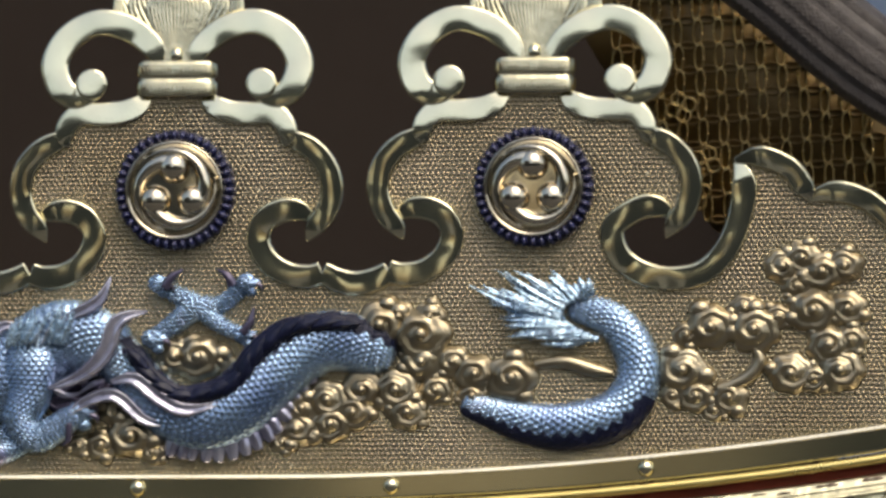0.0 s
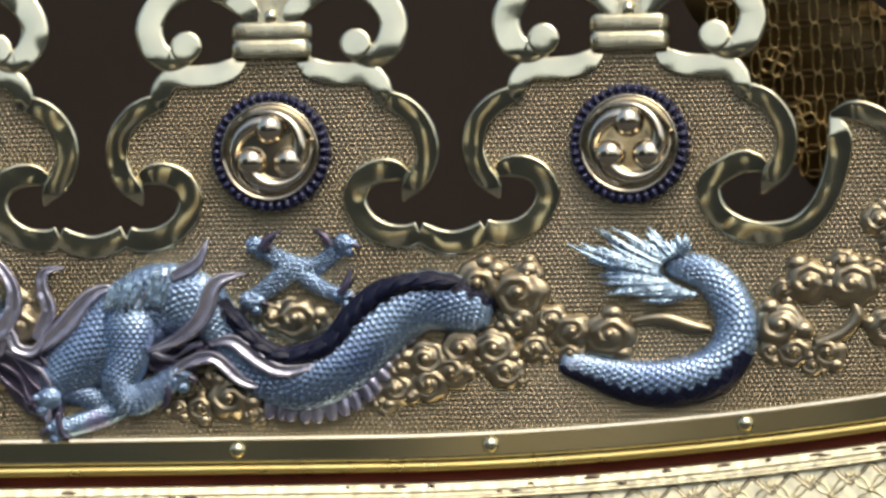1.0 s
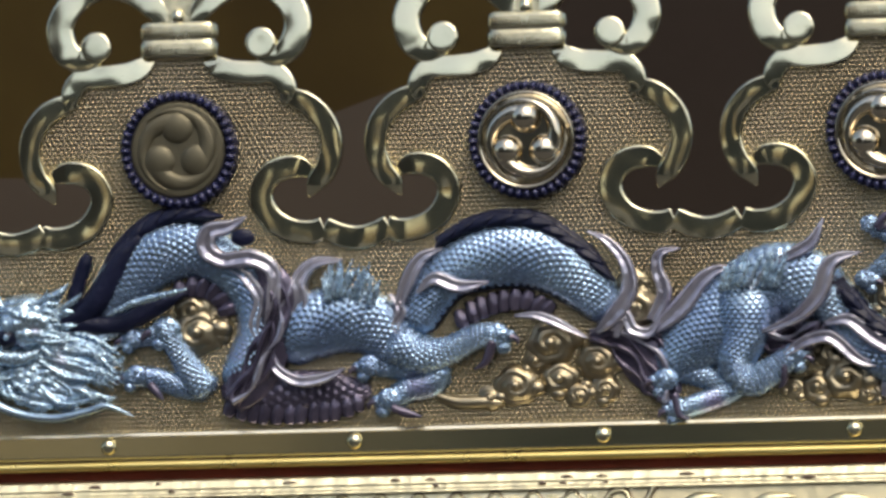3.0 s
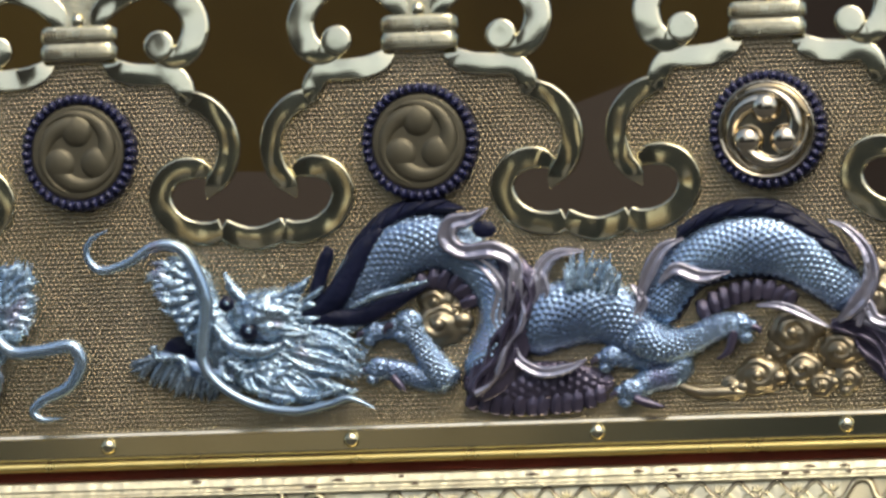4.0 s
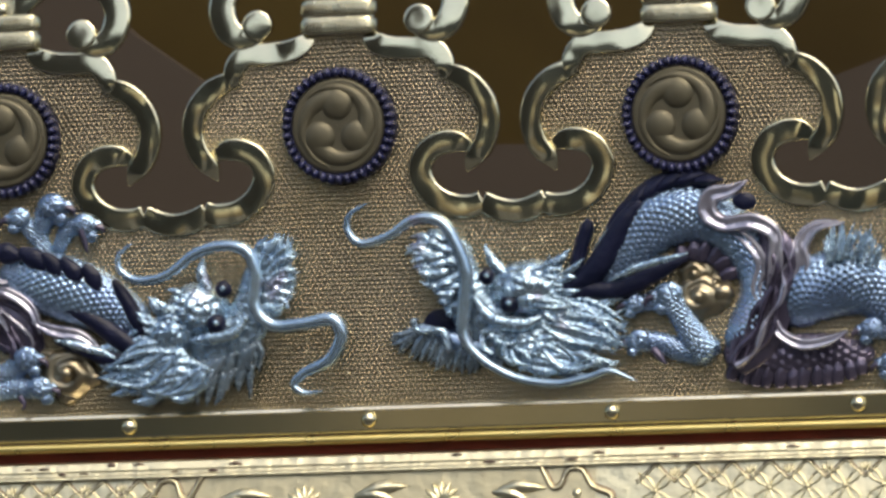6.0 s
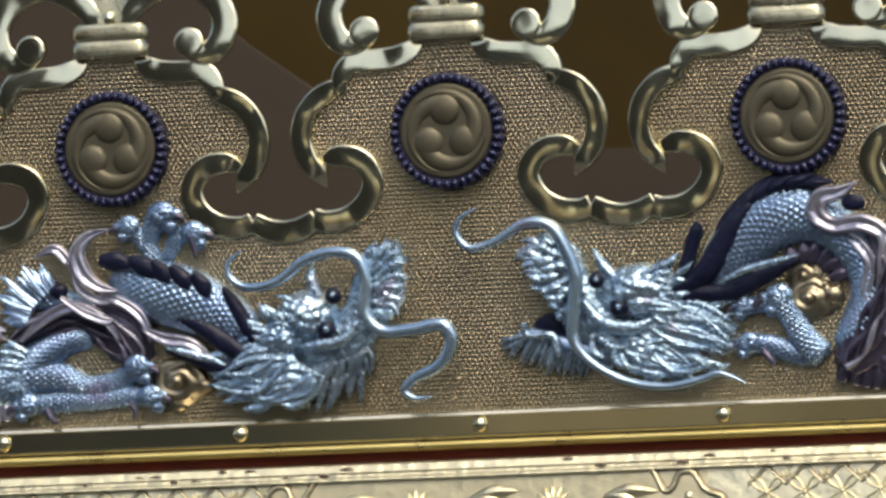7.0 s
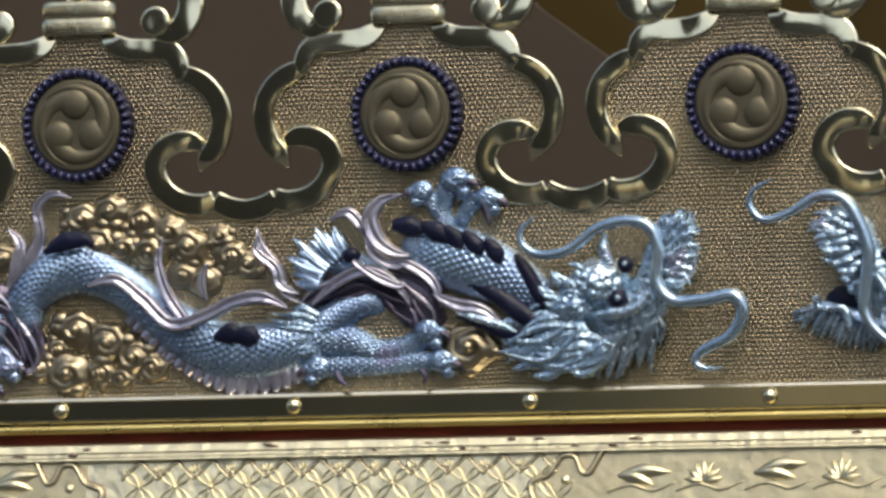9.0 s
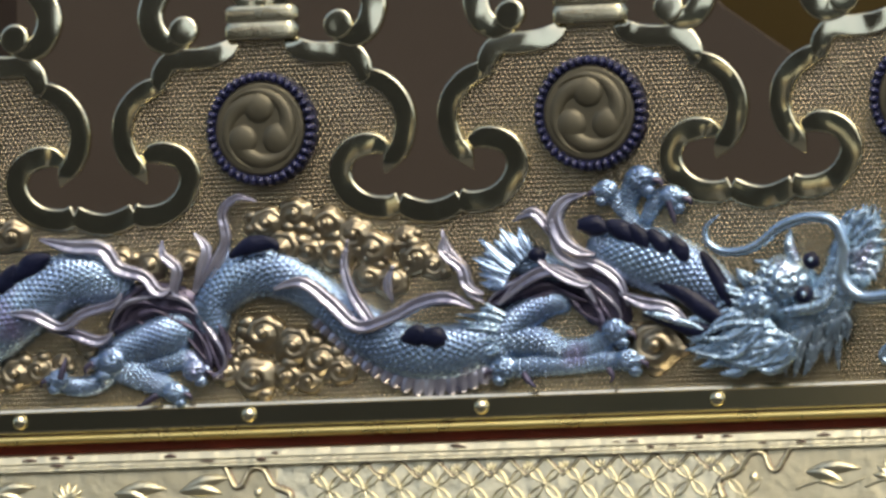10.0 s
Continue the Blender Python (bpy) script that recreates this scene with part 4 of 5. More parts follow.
def dragon_left():
    d = thing("dragon_relief", -0.85, "blue enamelled dragon in high relief facing its twin", "dragon relief", "facing dragons", z=BAND_TOP)

    def body(name, pts, tall=0.34, scale=0.0023, mat=BLUE, base=-0.001, flip=False, deep=0.00085, label=""):
        return part(name, scaled_tube(pts, tall, scale, deep, base, flip), mat, d, label)

    # head
    part("snout", scaled_tube([(-0.6677, -0.0928, 70), (-0.6564, -0.0911, 92), (-0.6451, -0.0856, 92), (-0.6378, -0.0742, 76), (-0.6341, -0.0624, 70), (-0.6296, -0.0565, 50)], 0.3, 0.0042, 0.0005), FACE, d, "pale blue wrinkled snout")
    part("skull", knob(*[(-0.6617, -0.0749)][0], 58 * K, 50 * K, 0.012, 0.001, 0.0026, 300), FACE, d, "knobbly pale blue skull")
    part("skull_boss", knob(*[(-0.6732, -0.0843)][0], 50 * K, 40 * K, 0.011, 0.001, 0.0022, 310), FACE, d)
    part("brow", smooth_tube([(-0.6632, -0.0880, 12), (-0.6545, -0.0873, 24), (-0.6444, -0.0855, 22), (-0.6381, -0.0790, 8)], 0.5, 0.010), FACE, d)
    part("ear", smooth_tube([(-0.6559, -0.0667, 20), (-0.6588, -0.0594, 22), (-0.6577, -0.0527, 5)], 0.5, 0.006), FACE, d)
    part("ear", smooth_tube([(-0.6736, -0.0770, 20), (-0.6790, -0.0733, 20), (-0.6822, -0.0684, 5)], 0.5, 0.006), FACE, d)
    eye(d, [(-0.6485, -0.0666)], 16, 0.009)
    eye(d, [(-0.6515, -0.0811)], 18)
    many("beard_lock", strands([(-0.6361, -0.0887), (-0.6437, -0.0933), (-0.6537, -0.0944), (-0.6637, -0.0978)], [(-0.6333, -0.0960), (-0.6358, -0.1019), (-0.6389, -0.1055), (-0.6419, -0.1035), (-0.6452, -0.1078), (-0.6484, -0.1058), (-0.6515, -0.1095), (-0.6552, -0.1075), (-0.6566, -0.1111), (-0.6610, -0.1098), (-0.6641, -0.1121)], 17 * K, 0.005, 0.2), BEARD, d, "dark combed beard")
    many("snout_tuft_lock", strands([(-0.6327, -0.0576), (-0.6290, -0.0601), (-0.6304, -0.0696), (-0.6293, -0.0768)], [(-0.6301, -0.0469), (-0.6256, -0.0429), (-0.6227, -0.0470), (-0.6192, -0.0445), (-0.6187, -0.0503), (-0.6153, -0.0508), (-0.6184, -0.0555), (-0.6149, -0.0594), (-0.6173, -0.0631), (-0.6157, -0.0687), (-0.6199, -0.0722), (-0.6225, -0.0774)], 20 * K, 0.008, 0.25), FACE, d)
    many("mane_lock", strands([(-0.6744, -0.0878), (-0.6646, -0.0953), (-0.6547, -0.1003)], [(-0.6920, -0.0875), (-0.6983, -0.0897), (-0.6946, -0.0941), (-0.7035, -0.0963), (-0.6998, -0.0993), (-0.7048, -0.1011), (-0.7012, -0.1046), (-0.6949, -0.1042), (-0.6937, -0.1079), (-0.6874, -0.1068), (-0.6837, -0.1098), (-0.6774, -0.1082), (-0.6725, -0.1107), (-0.6674, -0.1091), (-0.6624, -0.1111)], 19 * K, 0.008, 0.3), FACE, d, "silvery blue combed mane")
    part("whisker", smooth_tube([(-0.6880, -0.0457, 4), (-0.6940, -0.0508, 10), (-0.6931, -0.0573, 14), (-0.6852, -0.0616, 17), (-0.6727, -0.0595, 18), (-0.6600, -0.0509, 20), (-0.6474, -0.0481, 21), (-0.6375, -0.0508, 23), (-0.6337, -0.0600, 24), (-0.6345, -0.0742, 26), (-0.6270, -0.0826, 25), (-0.6133, -0.0824, 25), (-0.6009, -0.0810, 27), (-0.5971, -0.0882, 25), (-0.6025, -0.0979, 23), (-0.6132, -0.1030, 20), (-0.6183, -0.1081, 16), (-0.6139, -0.1116, 12), (-0.6060, -0.1112, 3)], 0.5, 0.010), WHISKER, d, "long curling whisker")
    for pts in ([(-0.6850, -0.0840, 28), (-0.6899, -0.0742, 28), (-0.6948, -0.0657, 24), (-0.6978, -0.0609, 10)], [(-0.6840, -0.0925, 24), (-0.6939, -0.0874, 38), (-0.7038, -0.0800, 36), (-0.7137, -0.0744, 24), (-0.7238, -0.0723, 6)], [(-0.6871, -0.0947, 20), (-0.6997, -0.0945, 30), (-0.7122, -0.0906, 22), (-0.7247, -0.0867, 5)]):
        part("antler", smooth_tube(pts, 0.4, 0.006), BLACK, d, "black enamelled antler")
    part("antler_edge", smooth_tube([(-0.7240, -0.0857, 4), (-0.7140, -0.0883, 16), (-0.7040, -0.0915, 14), (-0.6965, -0.0945, 4)], 0.4, 0.008), FACE, d)
    # neck
    t = body("neck", [(-0.6848, -0.0828, 60), (-0.6972, -0.0748, 96), (-0.7096, -0.0683, 116), (-0.7234, -0.0626, 120), (-0.7372, -0.0589, 100), (-0.7512, -0.0585, 50)], flip=True)
    for pts in ([(-0.7517, -0.0473, 20), (-0.7442, -0.0480, 40), (-0.7379, -0.0501, 12)], [(-0.7386, -0.0473, 20), (-0.7316, -0.0509, 38), (-0.7266, -0.0557, 10)], [(-0.7285, -0.0485, 18), (-0.7236, -0.0542, 36), (-0.7204, -0.0590, 10)], [(-0.7203, -0.0511, 18), (-0.7146, -0.0576, 36), (-0.7126, -0.0619, 10)], [(-0.7103, -0.0545, 18), (-0.7061, -0.0602, 34), (-0.7041, -0.0650, 10)]):
        part("fin_plate", smooth_tube(pts, 0.3, 0.008), BLACK, t)
    part("flame", flame([(-0.7474, -0.0340, 4), (-0.7563, -0.0366, 18), (-0.7615, -0.0435, 26), (-0.7586, -0.0533, 28), (-0.7516, -0.0585, 18), (-0.7441, -0.0602, 4)], 0.45, 0.008), LILAC, d, "pale lilac shell-like flame")
    part("flame", flame([(-0.7824, -0.0446, 3), (-0.7736, -0.0410, 18), (-0.7678, -0.0460, 18), (-0.7649, -0.0519, 6)], 0.45, 0.003), LILAC, d)
    for pts in ([(-0.7279, -0.0505, 36), (-0.7315, -0.0407, 34), (-0.7275, -0.0298, 48), (-0.7249, -0.0268, 30)], [(-0.7316, -0.0443, 30), (-0.7365, -0.0369, 34), (-0.7407, -0.0326, 36)], [(-0.7241, -0.0481, 24), (-0.7188, -0.0386, 36), (-0.7125, -0.0358, 34)]):
        body("paw", pts, 0.4, 0.0018, deep=0.0010)
    claw(d, [(-0.7118, -0.0387, 12), (-0.7099, -0.0448, 10), (-0.7090, -0.0485, 3)])
    many("tuft_lock", strands([(-0.7736, -0.0589), (-0.7826, -0.0660), (-0.7866, -0.0731)], [(-0.7757, -0.0497), (-0.7794, -0.0479), (-0.7821, -0.0527), (-0.7878, -0.0472), (-0.7897, -0.0531), (-0.7981, -0.0510), (-0.7948, -0.0559), (-0.8013, -0.0595), (-0.7962, -0.0627), (-0.7994, -0.0655), (-0.7938, -0.0681), (-0.7977, -0.0704)], 20 * K, 0.004), BLUE, d)
    part("fin_window", knob(*[(-0.7710, -0.0594)][0], 18 * K, 14 * K, 0.003, 0.006), BLACK, d)
    body("elbow", [(-0.7857, -0.0598, 50), (-0.7730, -0.0633, 56), (-0.7605, -0.0684, 44), (-0.7504, -0.0728, 20)], 0.3, 0.0019)
    folds([(-0.7944, -0.0803, 20), (-0.7790, -0.0728, 50), (-0.7637, -0.0713, 60), (-0.7486, -0.0765, 90), (-0.7399, -0.0876, 80), (-0.7413, -0.0960, 30)], d)
    part("flame", flame([(-0.7697, -0.0619, 8), (-0.7598, -0.0689, 16), (-0.7497, -0.0730, 14), (-0.7466, -0.0717, 3)], 0.4, 0.008), LILAC, d)
    # shoulder and forelegs
    body("foreleg", [(-0.7576, -0.0799, 40), (-0.7695, -0.0808, 54), (-0.7836, -0.0877, 66), (-0.7888, -0.0944, 66), (-0.7736, -0.0962, 58), (-0.7610, -0.1008, 46), (-0.7478, -0.0988, 42), (-0.7386, -0.0931, 48)], 0.38, 0.0019)
    body("foreleg", [(-0.7903, -0.1075, 40), (-0.7745, -0.1069, 44), (-0.7567, -0.1066, 40), (-0.7440, -0.1057, 40), (-0.7327, -0.1059, 40)], 0.38, 0.0019)
    claw(d, [(-0.7789, -0.1097, 14), (-0.7765, -0.1136, 12), (-0.7734, -0.1161, 3)])
    claw(d, [(-0.7410, -0.1092, 12), (-0.7390, -0.1124, 10), (-0.7398, -0.1153, 3)])
    many("mane_lock", strands([(-0.7861, -0.0852), (-0.7900, -0.0925), (-0.7890, -0.1009)], [(-0.7959, -0.0802), (-0.8010, -0.0849), (-0.8086, -0.0847), (-0.8036, -0.0892), (-0.8088, -0.0909), (-0.8024, -0.0945), (-0.8063, -0.0974), (-0.7987, -0.0990), (-0.7962, -0.1032)], 14 * K, 0.006), FACE, d)
    for pts in ([(-0.8127, -0.0494, 3), (-0.8134, -0.0567, 14), (-0.8053, -0.0641, 18), (-0.8029, -0.0715, 18), (-0.7954, -0.0753, 4)], [(-0.7891, -0.0804, 6), (-0.7775, -0.0710, 20), (-0.7648, -0.0664, 22), (-0.7522, -0.0715, 16), (-0.7448, -0.0814, 4)], [(-0.7546, -0.0619, 4), (-0.7445, -0.0645, 18), (-0.7345, -0.0720, 18), (-0.7309, -0.0829, 4)], [(-0.7346, -0.0768, 6), (-0.7246, -0.0818, 22), (-0.7121, -0.0845, 18), (-0.7022, -0.0932, 4)], [(-0.7645, -0.0519, 4), (-0.7608, -0.0593, 16), (-0.7520, -0.0643, 14), (-0.7445, -0.0633, 4)]):
        part("flame", flame(pts, 0.4, 0.006), LILAC, d)
    toes(d, [(-0.7379, -0.0931, 28), (-0.7322, -0.1058, 26), (-0.7107, -0.0368, 26), (-0.7246, -0.0283, 30)], 1)
    toes(d, [(-0.7395, -0.0327, 24), (-0.7876, -0.1075, 26)], -1)
    toes(d, [(-0.9385, -0.1130, 24), (-0.9288, -0.1036, 26)], 1)
    toes(d, [(-0.9915, -0.1053, 24), (-0.9672, -0.0984, 34)], -1)
    # middle coil
    t = body("coil", [(-0.7845, -0.1001, 60), (-0.7984, -0.0975, 92), (-0.8137, -0.0995, 104), (-0.8316, -0.0983, 106), (-0.8493, -0.0904, 96), (-0.8643, -0.0788, 82), (-0.8794, -0.0685, 82), (-0.8961, -0.0622, 96), (-0.9117, -0.0661, 96), (-0.9206, -0.0768, 80), (-0.9190, -0.0903, 50)])
    many("belly_band", belly([(-0.7901, -0.1071, 24), (-0.8069, -0.1119, 36), (-0.8261, -0.1127, 38), (-0.8400, -0.1078, 36), (-0.8525, -0.1005, 32), (-0.8625, -0.0918, 28), (-0.8726, -0.0835, 26)]), LILAC, t)
    for pts in ([(-0.8327, -0.0933, 10), (-0.8263, -0.0921, 40), (-0.8217, -0.0922, 30)], [(-0.8225, -0.0927, 28), (-0.8161, -0.0934, 40), (-0.8124, -0.0950, 14)], [(-0.9093, -0.0551, 10), (-0.9001, -0.0507, 34), (-0.8903, -0.0502, 24), (-0.8874, -0.0534, 8)]):
        part("fin_plate", smooth_tube(pts, 0.25, 0.009), BLACK, t)
    part("flame", flame([(-0.8897, -0.0698, 6), (-0.8767, -0.0673, 20), (-0.8642, -0.0763, 24), (-0.8517, -0.0873, 24), (-0.8363, -0.0839, 22), (-0.8232, -0.0781, 22), (-0.8104, -0.0766, 22), (-0.7992, -0.0814, 4)], 0.4, 0.009), LILAC, d)
    part("flame", flame([(-0.8559, -0.0498, 3), (-0.8579, -0.0607, 14), (-0.8545, -0.0730, 18), (-0.8472, -0.0843, 20), (-0.8435, -0.0881, 6)], 0.4, 0.007), LILAC, d)
    part("flame", flame([(-0.8140, -0.0468, 3), (-0.8117, -0.0552, 14), (-0.8051, -0.0639, 18), (-0.8021, -0.0738, 18), (-0.7960, -0.0789, 4)], 0.4, 0.004), LILAC, d)
    part("flame", flame([(-0.8980, -0.0313, 3), (-0.9067, -0.0294, 12), (-0.9136, -0.0353, 16), (-0.9125, -0.0476, 18), (-0.9173, -0.0585, 22), (-0.9241, -0.0680, 10)], 0.4, 0.004), LILAC, d)
    part("flame", flame([(-0.8368, -0.0774, 4), (-0.8391, -0.0699, 16), (-0.8362, -0.0615, 4)], 0.4, 0.005), LILAC, d)
    part("flame", flame([(-0.9418, -0.0465, 3), (-0.9415, -0.0531, 16), (-0.9355, -0.0592, 20), (-0.9368, -0.0676, 16), (-0.9354, -0.0725, 6)], 0.4, 0.004), LILAC, d)
    part("flame", flame([(-0.9272, -0.0439, 3), (-0.9217, -0.0509, 18), (-0.9240, -0.0606, 20), (-0.9275, -0.0703, 10)], 0.4, 0.004), LILAC, d)
    part("flame", flame([(-0.9983, -0.0440, 6), (-0.9838, -0.0481, 24), (-0.9692, -0.0497, 28), (-0.9618, -0.0583, 26), (-0.9502, -0.0621, 22), (-0.9439, -0.0692, 22), (-0.9375, -0.0680, 4)], 0.4, 0.005), LILAC, d)
    part("flame", flame([(-1.0135, -0.0758, 4), (-1.0004, -0.0775, 22), (-0.9875, -0.0829, 16), (-0.9768, -0.0771, 18), (-0.9637, -0.0739, 16), (-0.9596, -0.0691, 4)], 0.4, 0.009), LILAC, d)
    part("flame", flame([(-0.9954, -0.0838, 4), (-0.9849, -0.0854, 20), (-0.9720, -0.0896, 20), (-0.9653, -0.0861, 4)], 0.4, 0.006), LILAC, d)
    folds([(-0.9665, -0.0862, 24), (-0.9557, -0.0756, 80), (-0.9401, -0.0761, 90), (-0.9273, -0.0827, 80), (-0.9187, -0.1001, 60), (-0.9203, -0.1074, 20)], d)
    # hind part
    t = body("hind_coil", [(-0.9567, -0.0680, 40), (-0.9701, -0.0634, 92), (-0.9885, -0.0632, 112), (-1.0072, -0.0724, 124), (-1.0287, -0.0865, 120), (-1.0526, -0.0906, 110), (-1.0762, -0.0823, 100)])
    for pts in ([(-1.0100, -0.0624, 10), (-1.0019, -0.0553, 40), (-0.9926, -0.0519, 12)], [(-1.0207, -0.0669, 10), (-1.0140, -0.0622, 36), (-1.0085, -0.0550, 12)]):
        part("fin_plate", smooth_tube(pts, 0.25, 0.008), BLACK, t)
    body("hind_leg", [(-0.9288, -0.0838, 50), (-0.9406, -0.0875, 84), (-0.9551, -0.0919, 76), (-0.9683, -0.0974, 62), (-0.9581, -0.1036, 60), (-0.9452, -0.1095, 46), (-0.9389, -0.1135, 34)], 0.34, 0.0019)
    body("paw", [(-0.9653, -0.1009, 44), (-0.9760, -0.1079, 40), (-0.9865, -0.1088, 38), (-0.9937, -0.1049, 34)], 0.38, 0.0018)
    body("paw", [(-0.9550, -0.1037, 40), (-0.9418, -0.0993, 42), (-0.9314, -0.0996, 42), (-0.9296, -0.1065, 34)], 0.38, 0.0018)
    claw(d, [(-0.9903, -0.1054, 14), (-0.9885, -0.1001, 12), (-0.9874, -0.0957, 3)])
    claw(d, [(-0.9457, -0.1138, 14), (-0.9503, -0.1167, 12), (-0.9550, -0.1185, 3)])
    # feathered mane, cheek and snout
    rnd = random.Random(22)
    ruff(d, [((-0.690, -0.091), (-0.684, -0.109)), ((-0.682, -0.091), (-0.676, -0.110)), ((-0.674, -0.092), (-0.668, -0.111)), ((-0.666, -0.094), (-0.660, -0.110))], (172, 190), 8, 0.016, 0.0046, 0.0058, FACE, rnd)
    ruff(d, [((-0.660, -0.104), (-0.634, -0.098)), ((-0.656, -0.097), (-0.634, -0.090))], (238, 262), 8, 0.012, 0.0034, 0.0060, BEARD, rnd, "beard_lock")
    ruff(d, [((-0.680, -0.078), (-0.672, -0.088)), ((-0.672, -0.072), (-0.665, -0.084)), ((-0.665, -0.070), (-0.659, -0.080))], (150, 185), 4, 0.009, 0.0030, 0.0095, FACE, rnd, "brow_lock")
    ruff(d, [((-0.630, -0.052), (-0.632, -0.078)), ((-0.625, -0.052), (-0.627, -0.072))], (50, -40), 6, 0.009, 0.0042, 0.0085, FACE, rnd, "snout_lock")


dragon_right()
dragon_left()



# ---- gilt clouds
def curl(cloud, x, z, r, turn=1, rnd=random.Random(11)):
    """One scrolling puff: a lobed mound carved with a spiral fold, and a ball at its eye."""
    a0 = rnd.uniform(0, 6.28)
    lobes = rnd.choice((5, 6, 7))
    bm = bmesh.new()
    rows = []
    for i in range(19):
        p = max(0.01, 1 - i / 18)
        row = []
        for k in range(40):
            a = 2 * math.pi * k / 40
            edge = r * (0.97 + 0.16 * abs(math.sin(lobes * 0.5 * a + a0)) * p)
            wave = 0.5 + 0.5 * math.cos(turn * a + a0 - 2 * math.pi * 1.7 * p)
            h = r * 0.60 * math.sqrt(max(0.0, 1 - p * p)) * (0.74 + 0.26 * wave ** 0.6)
            row.append((x + edge * p * math.cos(a), 0.001 - h, z + 0.88 * edge * p * math.sin(a)))
        rows.append(row)
    grid_mesh(bm, rows, wrap=True)
    p = part("puff", bm, CLOUD, cloud)
    bm = bmesh.new()
    dome(bm, x, z, r * 0.24, r * 0.22, base=r * 0.42, rings=6, seg=16)
    part("ball", bm, CLOUD, p)


def cloud(points, tails=()):
    xs = [p[0] for p in points]
    c = thing("cloud_relief", sum(xs) / len(xs), "gilt cloud of scrolling puffs in relief beside the dragon", "cloud relief", "gilt clouds", z=BAND_TOP)
    rnd = random.Random(len(points) * 7 + 1)
    for k, p in enumerate(points):
        curl(c, p[0], p[1], p[2] * K, 1 if k % 2 else -1)
        for j in range(2):  # smaller swells that join the puffs
            a, r = rnd.uniform(0, 6.28), p[2] * K * rnd.uniform(0.34, 0.5)
            bm = bmesh.new()
            dome(bm, p[0] + p[2] * K * 0.9 * math.cos(a), p[1] + p[2] * K * 0.8 * math.sin(a), r, r * 0.8, base=-0.0005, rings=6, seg=18, squash=0.85)
            part("swell", bm, CLOUD, c)
    for t in tails:
        bm = bmesh.new()
        ribbon(bm, t, 26 * K, 0.0032, base=0.0, profile=ROUND)
        part("wisp", bm, CLOUD, c)


cloud([(0.0733, -0.0577, 44), (0.0632, -0.0609, 26), (0.0912, -0.0588, 46), (0.0873, -0.0501, 28), (0.1006, -0.0536, 26)], [[(0.0912, -0.0657, 0.5), (0.0935, -0.0722, 0.9), (0.0877, -0.0791, 1), (0.0760, -0.0838, 0.9)]])
cloud([(0.0616, -0.0755, 44), (0.0573, -0.0860, 24), (0.0671, -0.0860, 34), (0.0807, -0.0866, 34), (0.0748, -0.0919, 24)])
cloud([(0.1029, -0.0328, 34), (0.1111, -0.0293, 34), (0.1192, -0.0351, 38), (0.1286, -0.0328, 34), (0.1157, -0.0510, 44), (0.1297, -0.0503, 34), (0.1088, -0.0409, 28), (0.1222, -0.0653, 40), (0.1308, -0.0631, 30), (0.1063, -0.0769, 40), (0.1156, -0.0788, 30), (0.1268, -0.0758, 42)])
cloud([(-0.0639, -0.0564, 46), (-0.0468, -0.0605, 52), (-0.0562, -0.0530, 30), (-0.0433, -0.0530, 30), (-0.0468, -0.0717, 38), (-0.0574, -0.0833, 40), (-0.0339, -0.0717, 32), (-0.0245, -0.0769, 38), (-0.0092, -0.0784, 46), (-0.0527, -0.0926, 36), (-0.0410, -0.0834, 30), (-0.0257, -0.0858, 28)], [[(0.0000, -0.0730, 0.6), (0.0130, -0.0719, 1), (0.0247, -0.0754, 1), (0.0328, -0.0767, 0.5)]])
cloud([(-0.0716, -0.0833, 38), (-0.0858, -0.0874, 40), (-0.0964, -0.0907, 34), (-0.0752, -0.0925, 36), (-0.0846, -0.0973, 38), (-0.0987, -0.0995, 36), (-0.1047, -0.1046, 24)])
cloud([(-0.1401, -0.0695, 46), (-0.1501, -0.0693, 34), (-0.1306, -0.0713, 26)])
cloud([(-0.1680, -0.1021, 44), (-0.1804, -0.1058, 30), (-0.1744, -0.0922, 28), (-0.1898, -0.1063, 22), (-0.1590, -0.1087, 26)])
cloud([(-0.2920, -0.0848, 44), (-0.2724, -0.0928, 38), (-0.2889, -0.0999, 34), (-0.3074, -0.1023, 40), (-0.2698, -0.1045, 28), (-0.2988, -0.0922, 26), (-0.2811, -0.1067, 26), (-0.3183, -0.1071, 26)], [[(-0.3423, -0.1049, 0.4), (-0.3327, -0.1084, 0.9), (-0.3207, -0.1087, 0.9), (-0.3135, -0.1095, 0.5)]])
cloud([(-0.2565, -0.0707, 42), (-0.2575, -0.0601, 26)])
cloud([(-0.4430, -0.0766, 46), (-0.4447, -0.0670, 34), (-0.4362, -0.0709, 24)])
cloud([(-0.7202, -0.1001, 52), (-0.7298, -0.0939, 24)])
cloud([(-0.8948, -0.0409, 36), (-0.8817, -0.0374, 34), (-0.8677, -0.0420, 36), (-0.8874, -0.0523, 40), (-0.8759, -0.0539, 36), (-0.8638, -0.0556, 38), (-0.8550, -0.0474, 36), (-0.8463, -0.0539, 38), (-0.8492, -0.0660, 30), (-0.8391, -0.0688, 34), (-0.8271, -0.0583, 34), (-0.8196, -0.0622, 28), (-0.8320, -0.0496, 26)])
cloud([(-0.8976, -0.0887, 42), (-0.8836, -0.0945, 42), (-0.9022, -0.1076, 42), (-0.9150, -0.1052, 30), (-0.8723, -0.1013, 38), (-0.8634, -0.1058, 32), (-0.8879, -0.1073, 30), (-0.8777, -0.1101, 26), (-0.9070, -0.0969, 26)])
cloud([(-0.9628, -0.0548, 30), (-0.9486, -0.0574, 32), (-0.9316, -0.0568, 30)])
